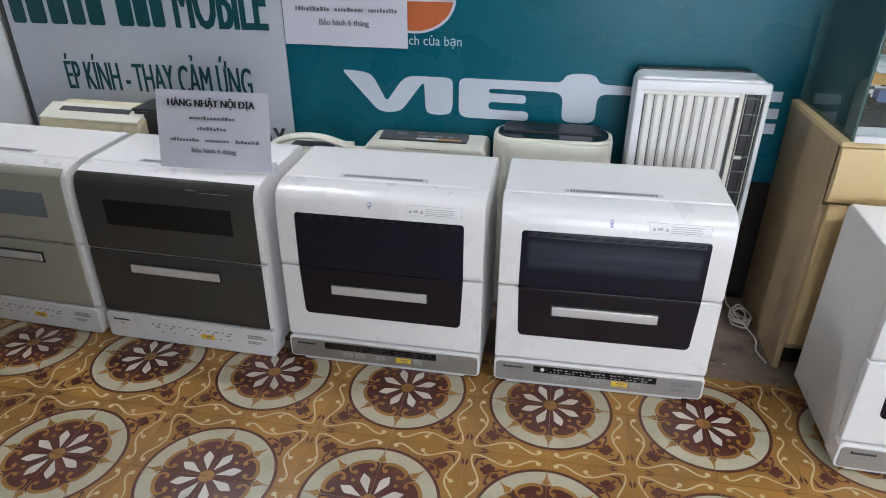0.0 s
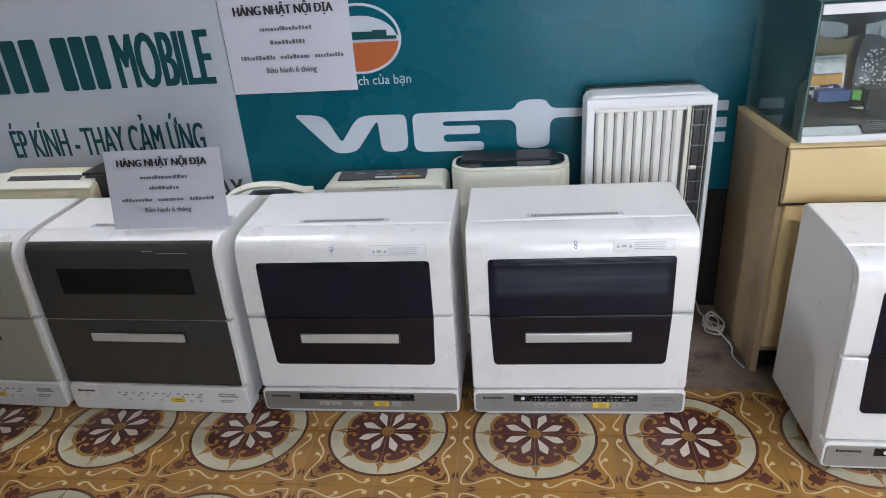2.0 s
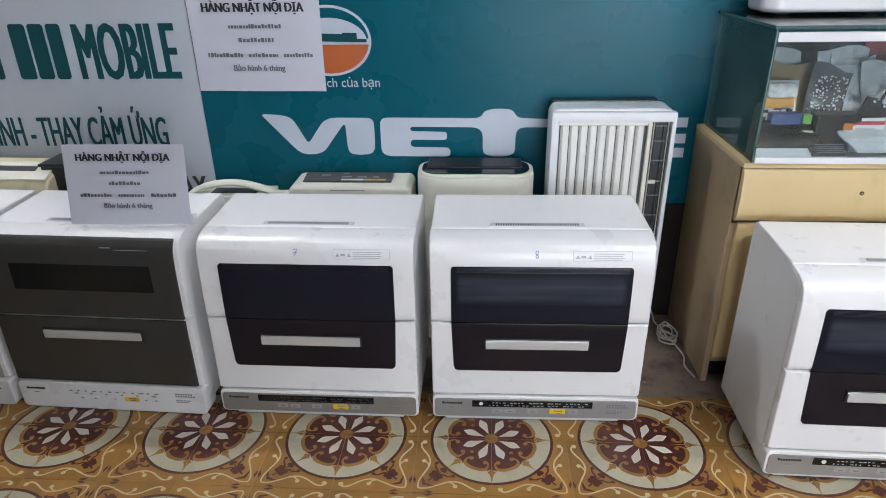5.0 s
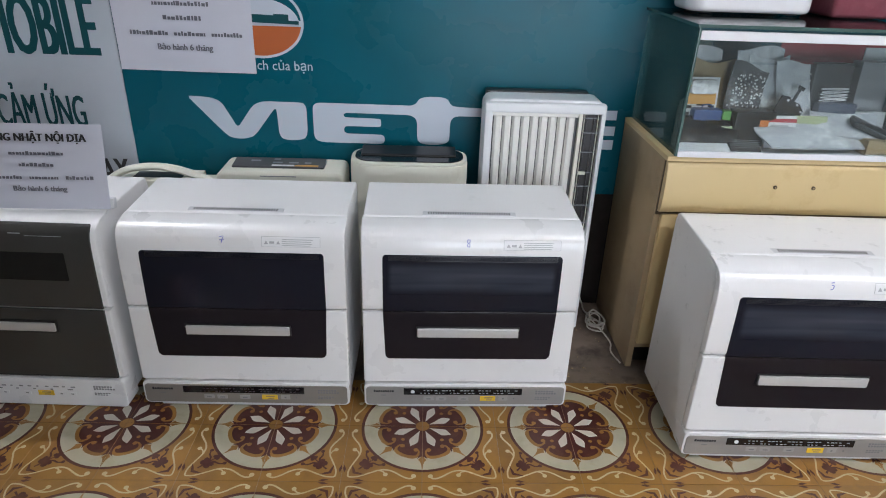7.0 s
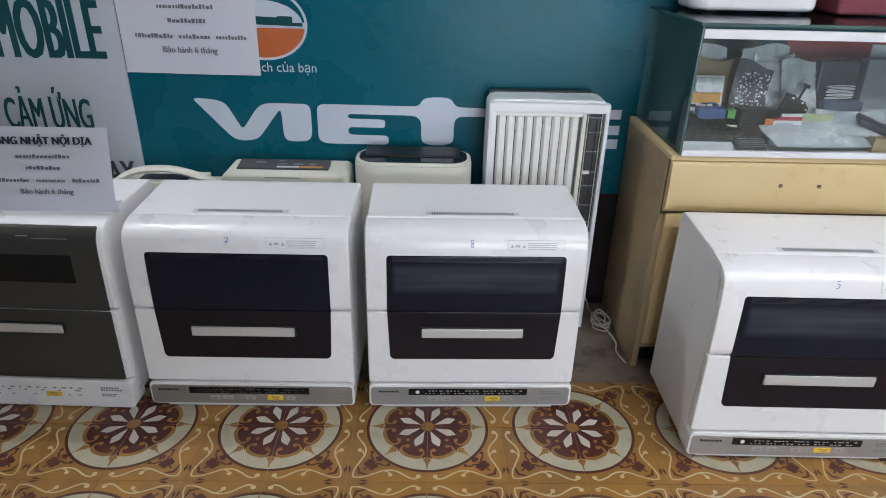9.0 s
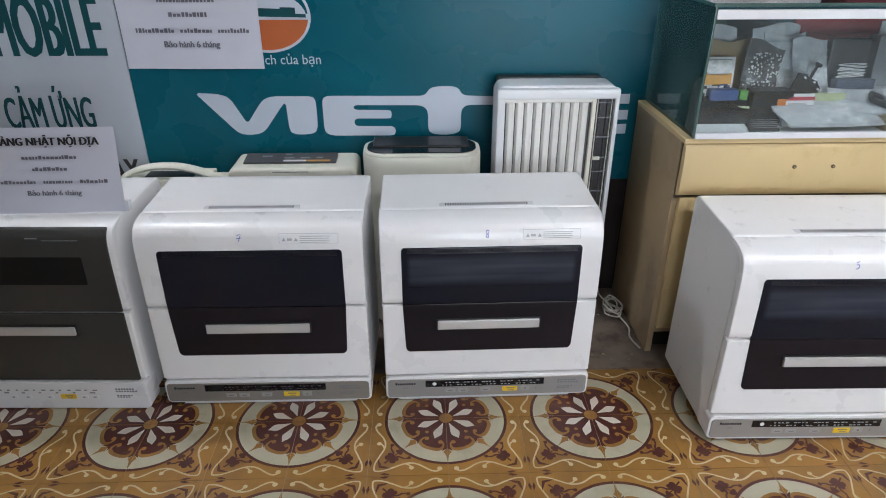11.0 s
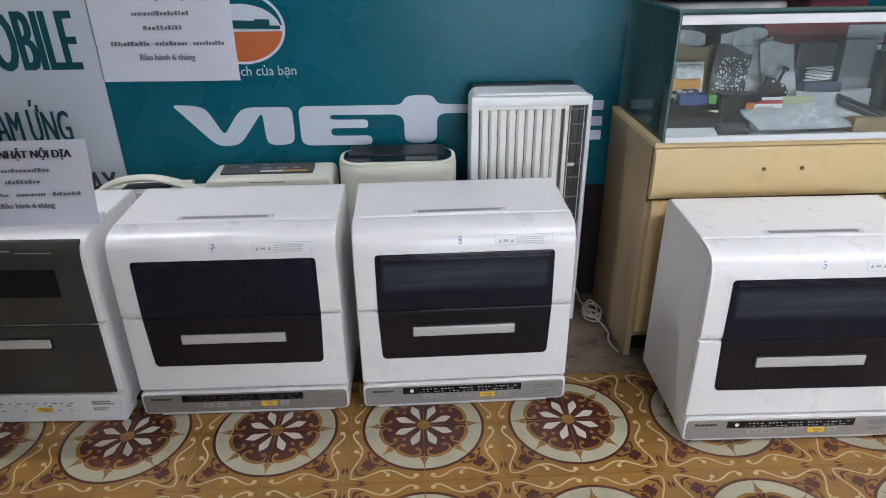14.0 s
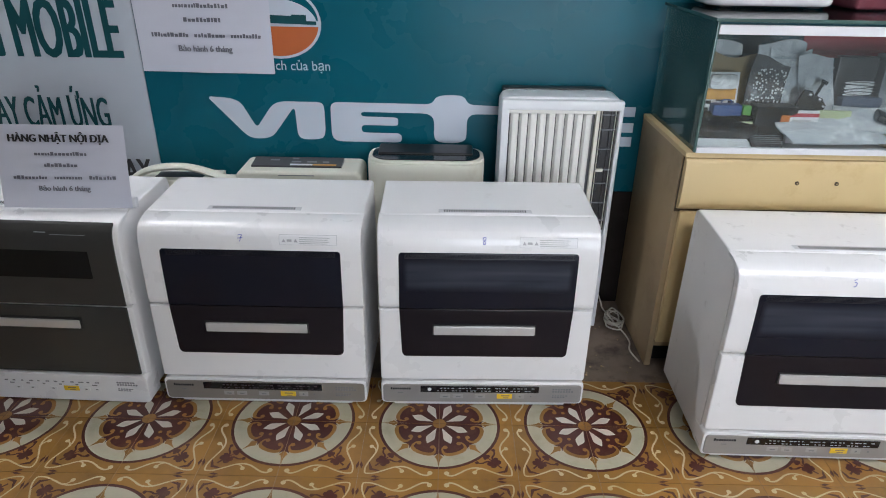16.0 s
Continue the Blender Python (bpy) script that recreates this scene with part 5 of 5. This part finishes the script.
    for a in (22.5, 67.5):
        poly([pt(0.0200, a), pt(0.044, a - 9.0), pt(0.056, a - 11.2), pt(0.063, a - 11.0), pt(0.070, a - 7.5), pt(0.083, a), pt(0.070, a + 7.5), pt(0.063, a + 11.0), pt(0.056, a + 11.2), pt(0.044, a + 9.0)], 4, 4)
    ring(zero, lambda a: 0.0185, 5, 0, n=8)
    # one straw scroll along both edges, rounding the star's corner
    def st(a, b, flip):
        return (T - b, T - a) if flip else (T - a, T - b)
    half = [(0.1800, 0.0175), (0.1720, 0.0120), (0.1600, 0.0135), (0.1460, 0.0215), (0.1280, 0.0335), (0.1100, 0.0395), (0.0890, 0.0375), (0.0640, 0.0265), (0.0400, 0.0168), (0.0240, 0.0152)]
    for flip in (False, True):
        run = [st(a, b, flip) for a, b in half] + [(T - 0.0165, T - 0.0165)]
        line(run, 0.0050, 0.0040, 2, 3, 5)
        disc(st(0.1790, 0.0195, flip), 0.0066, 3, 3, 12)
        disc(st(0.1085, 0.0240, flip), 0.0060, 3, 3, 12)
        line([st(0.0900, 0.0372, flip), st(0.1000, 0.0345, flip), st(0.1055, 0.0290, flip), st(0.1065, 0.0245, flip)], 0.0030, 0.0048, 3, 3, 4)
        # darts beside the star
        poly([st(0.0560, 0.0035, flip), st(0.0440, 0.0010, flip), st(0.0300, 0.0060, flip), st(0.0420, 0.0090, flip)], 2, 2)
        # sprig: side curl with a knob, and flower lobes
        line([st(0.0600, 0.0590, flip), st(0.0760, 0.0615, flip), st(0.0880, 0.0560, flip), st(0.1010, 0.0560, flip)], 0.0060, 0.0036, 2, 2, 5)
        disc(st(0.1020, 0.0575, flip), 0.0052, 3, 2, 10)
        disc(st(0.0600, 0.0480, flip), 0.0085, 3, 2, 10)
        disc(st(0.0700, 0.0530, flip), 0.0062, 4, 2, 10)
        # leaf across the star's arm
        poly([(T - 0.0330, T - 0.0330), st(0.0420, 0.0300, flip), st(0.0560, 0.0230, flip), st(0.0460, 0.0235, flip), st(0.0330, 0.0255, flip), (T - 0.0270, T - 0.0270)], 2, 2)
    disc((T - 0.0580, T - 0.0580), 0.0090, 5, 2, 12)
    line([(T - 0.0400, T - 0.0400), (T - 0.0560, T - 0.0560), (T - 0.0700, T - 0.0700)], 0.0050, 0.0030, 5, 2, 4)
    # heart leaf at the sprig's tip
    disc((T - 0.0800, T - 0.0725), 0.0052, 6, 2, 10)
    disc((T - 0.0725, T - 0.0800), 0.0052, 6, 2, 10)
    poly([(T - 0.0705, T - 0.0690), (T - 0.0850, T - 0.0740), (T - 0.0890, T - 0.0890), (T - 0.0740, T - 0.0850)], 6, 2)
    me = bpy.data.meshes.new("tile")
    me.from_pydata(verts, [], faces)
    for one in mats:
        me.materials.append(one)
    me.polygons.foreach_set("material_index", slots)
    bm = bmesh.new()
    bm.from_mesh(me)
    for f in bm.faces:
        if f.normal.z < -0.1:
            f.normal_flip()
    bm.to_mesh(me)
    bm.free()
    return me


TILE = tile_mesh()
ORIGIN_Y = 1.67


def tile_place(i, j):
    """The medallion centre is the even crossing nearest to this square."""
    cx, cy = (i if i % 2 == 0 else i + 1), (j if j % 2 == 0 else j + 1)
    turn = {(0, 0): 0, (1, 0): 90, (1, 1): 180, (0, 1): 270}[(cx - i, cy - j)]
    return cx * T, ORIGIN_Y + cy * T, turn


rnd = random.Random(21)
far = []
for i in range(-11, 16):
    for j in range(-26, 1):
        x, y, turn = tile_place(i, j)
        if -11 <= i < 12 and j >= -9:
            ob = new("tile", TILE)
            ob.matrix_world = pose(x, y, rnd.uniform(-0.0003, 0.0002), rnd.uniform(-0.05, 0.05), rnd.uniform(-0.05, 0.05), turn)
            ob.parent = floor
        else:
            far.append((x, y, turn))

n_v, n_l, n_f = len(TILE.vertices), len(TILE.loops), len(TILE.polygons)
co = np.empty(n_v * 3)
TILE.vertices.foreach_get("co", co)
co = co.reshape(-1, 3)
corner, start, slot = np.empty(n_l, dtype=np.int32), np.empty(n_f, dtype=np.int32), np.empty(n_f, dtype=np.int32)
TILE.loops.foreach_get("vertex_index", corner)
TILE.polygons.foreach_get("loop_start", start)
TILE.polygons.foreach_get("material_index", slot)
joined = bpy.data.meshes.new("tile_field")
joined.vertices.add(n_v * len(far))
joined.loops.add(n_l * len(far))
joined.polygons.add(n_f * len(far))
places = []
for x, y, turn in far:
    c, d = round(math.cos(radians(turn))), round(math.sin(radians(turn)))
    places.append(co @ np.array(((c, d, 0), (-d, c, 0), (0, 0, 1))) + np.array((x, y, 0)))
joined.vertices.foreach_set("co", np.concatenate(places).ravel())
joined.loops.foreach_set("vertex_index", np.concatenate([corner + k * n_v for k in range(len(far))]))
joined.polygons.foreach_set("loop_start", np.concatenate([start + k * n_l for k in range(len(far))]))
joined.polygons.foreach_set("material_index", np.tile(slot, len(far)))
for one in TILE.materials:
    joined.materials.append(one)
joined.update(calc_edges=True)
field = new("tile_field", joined)
field.parent = floor
field["kind"] = "stuff"
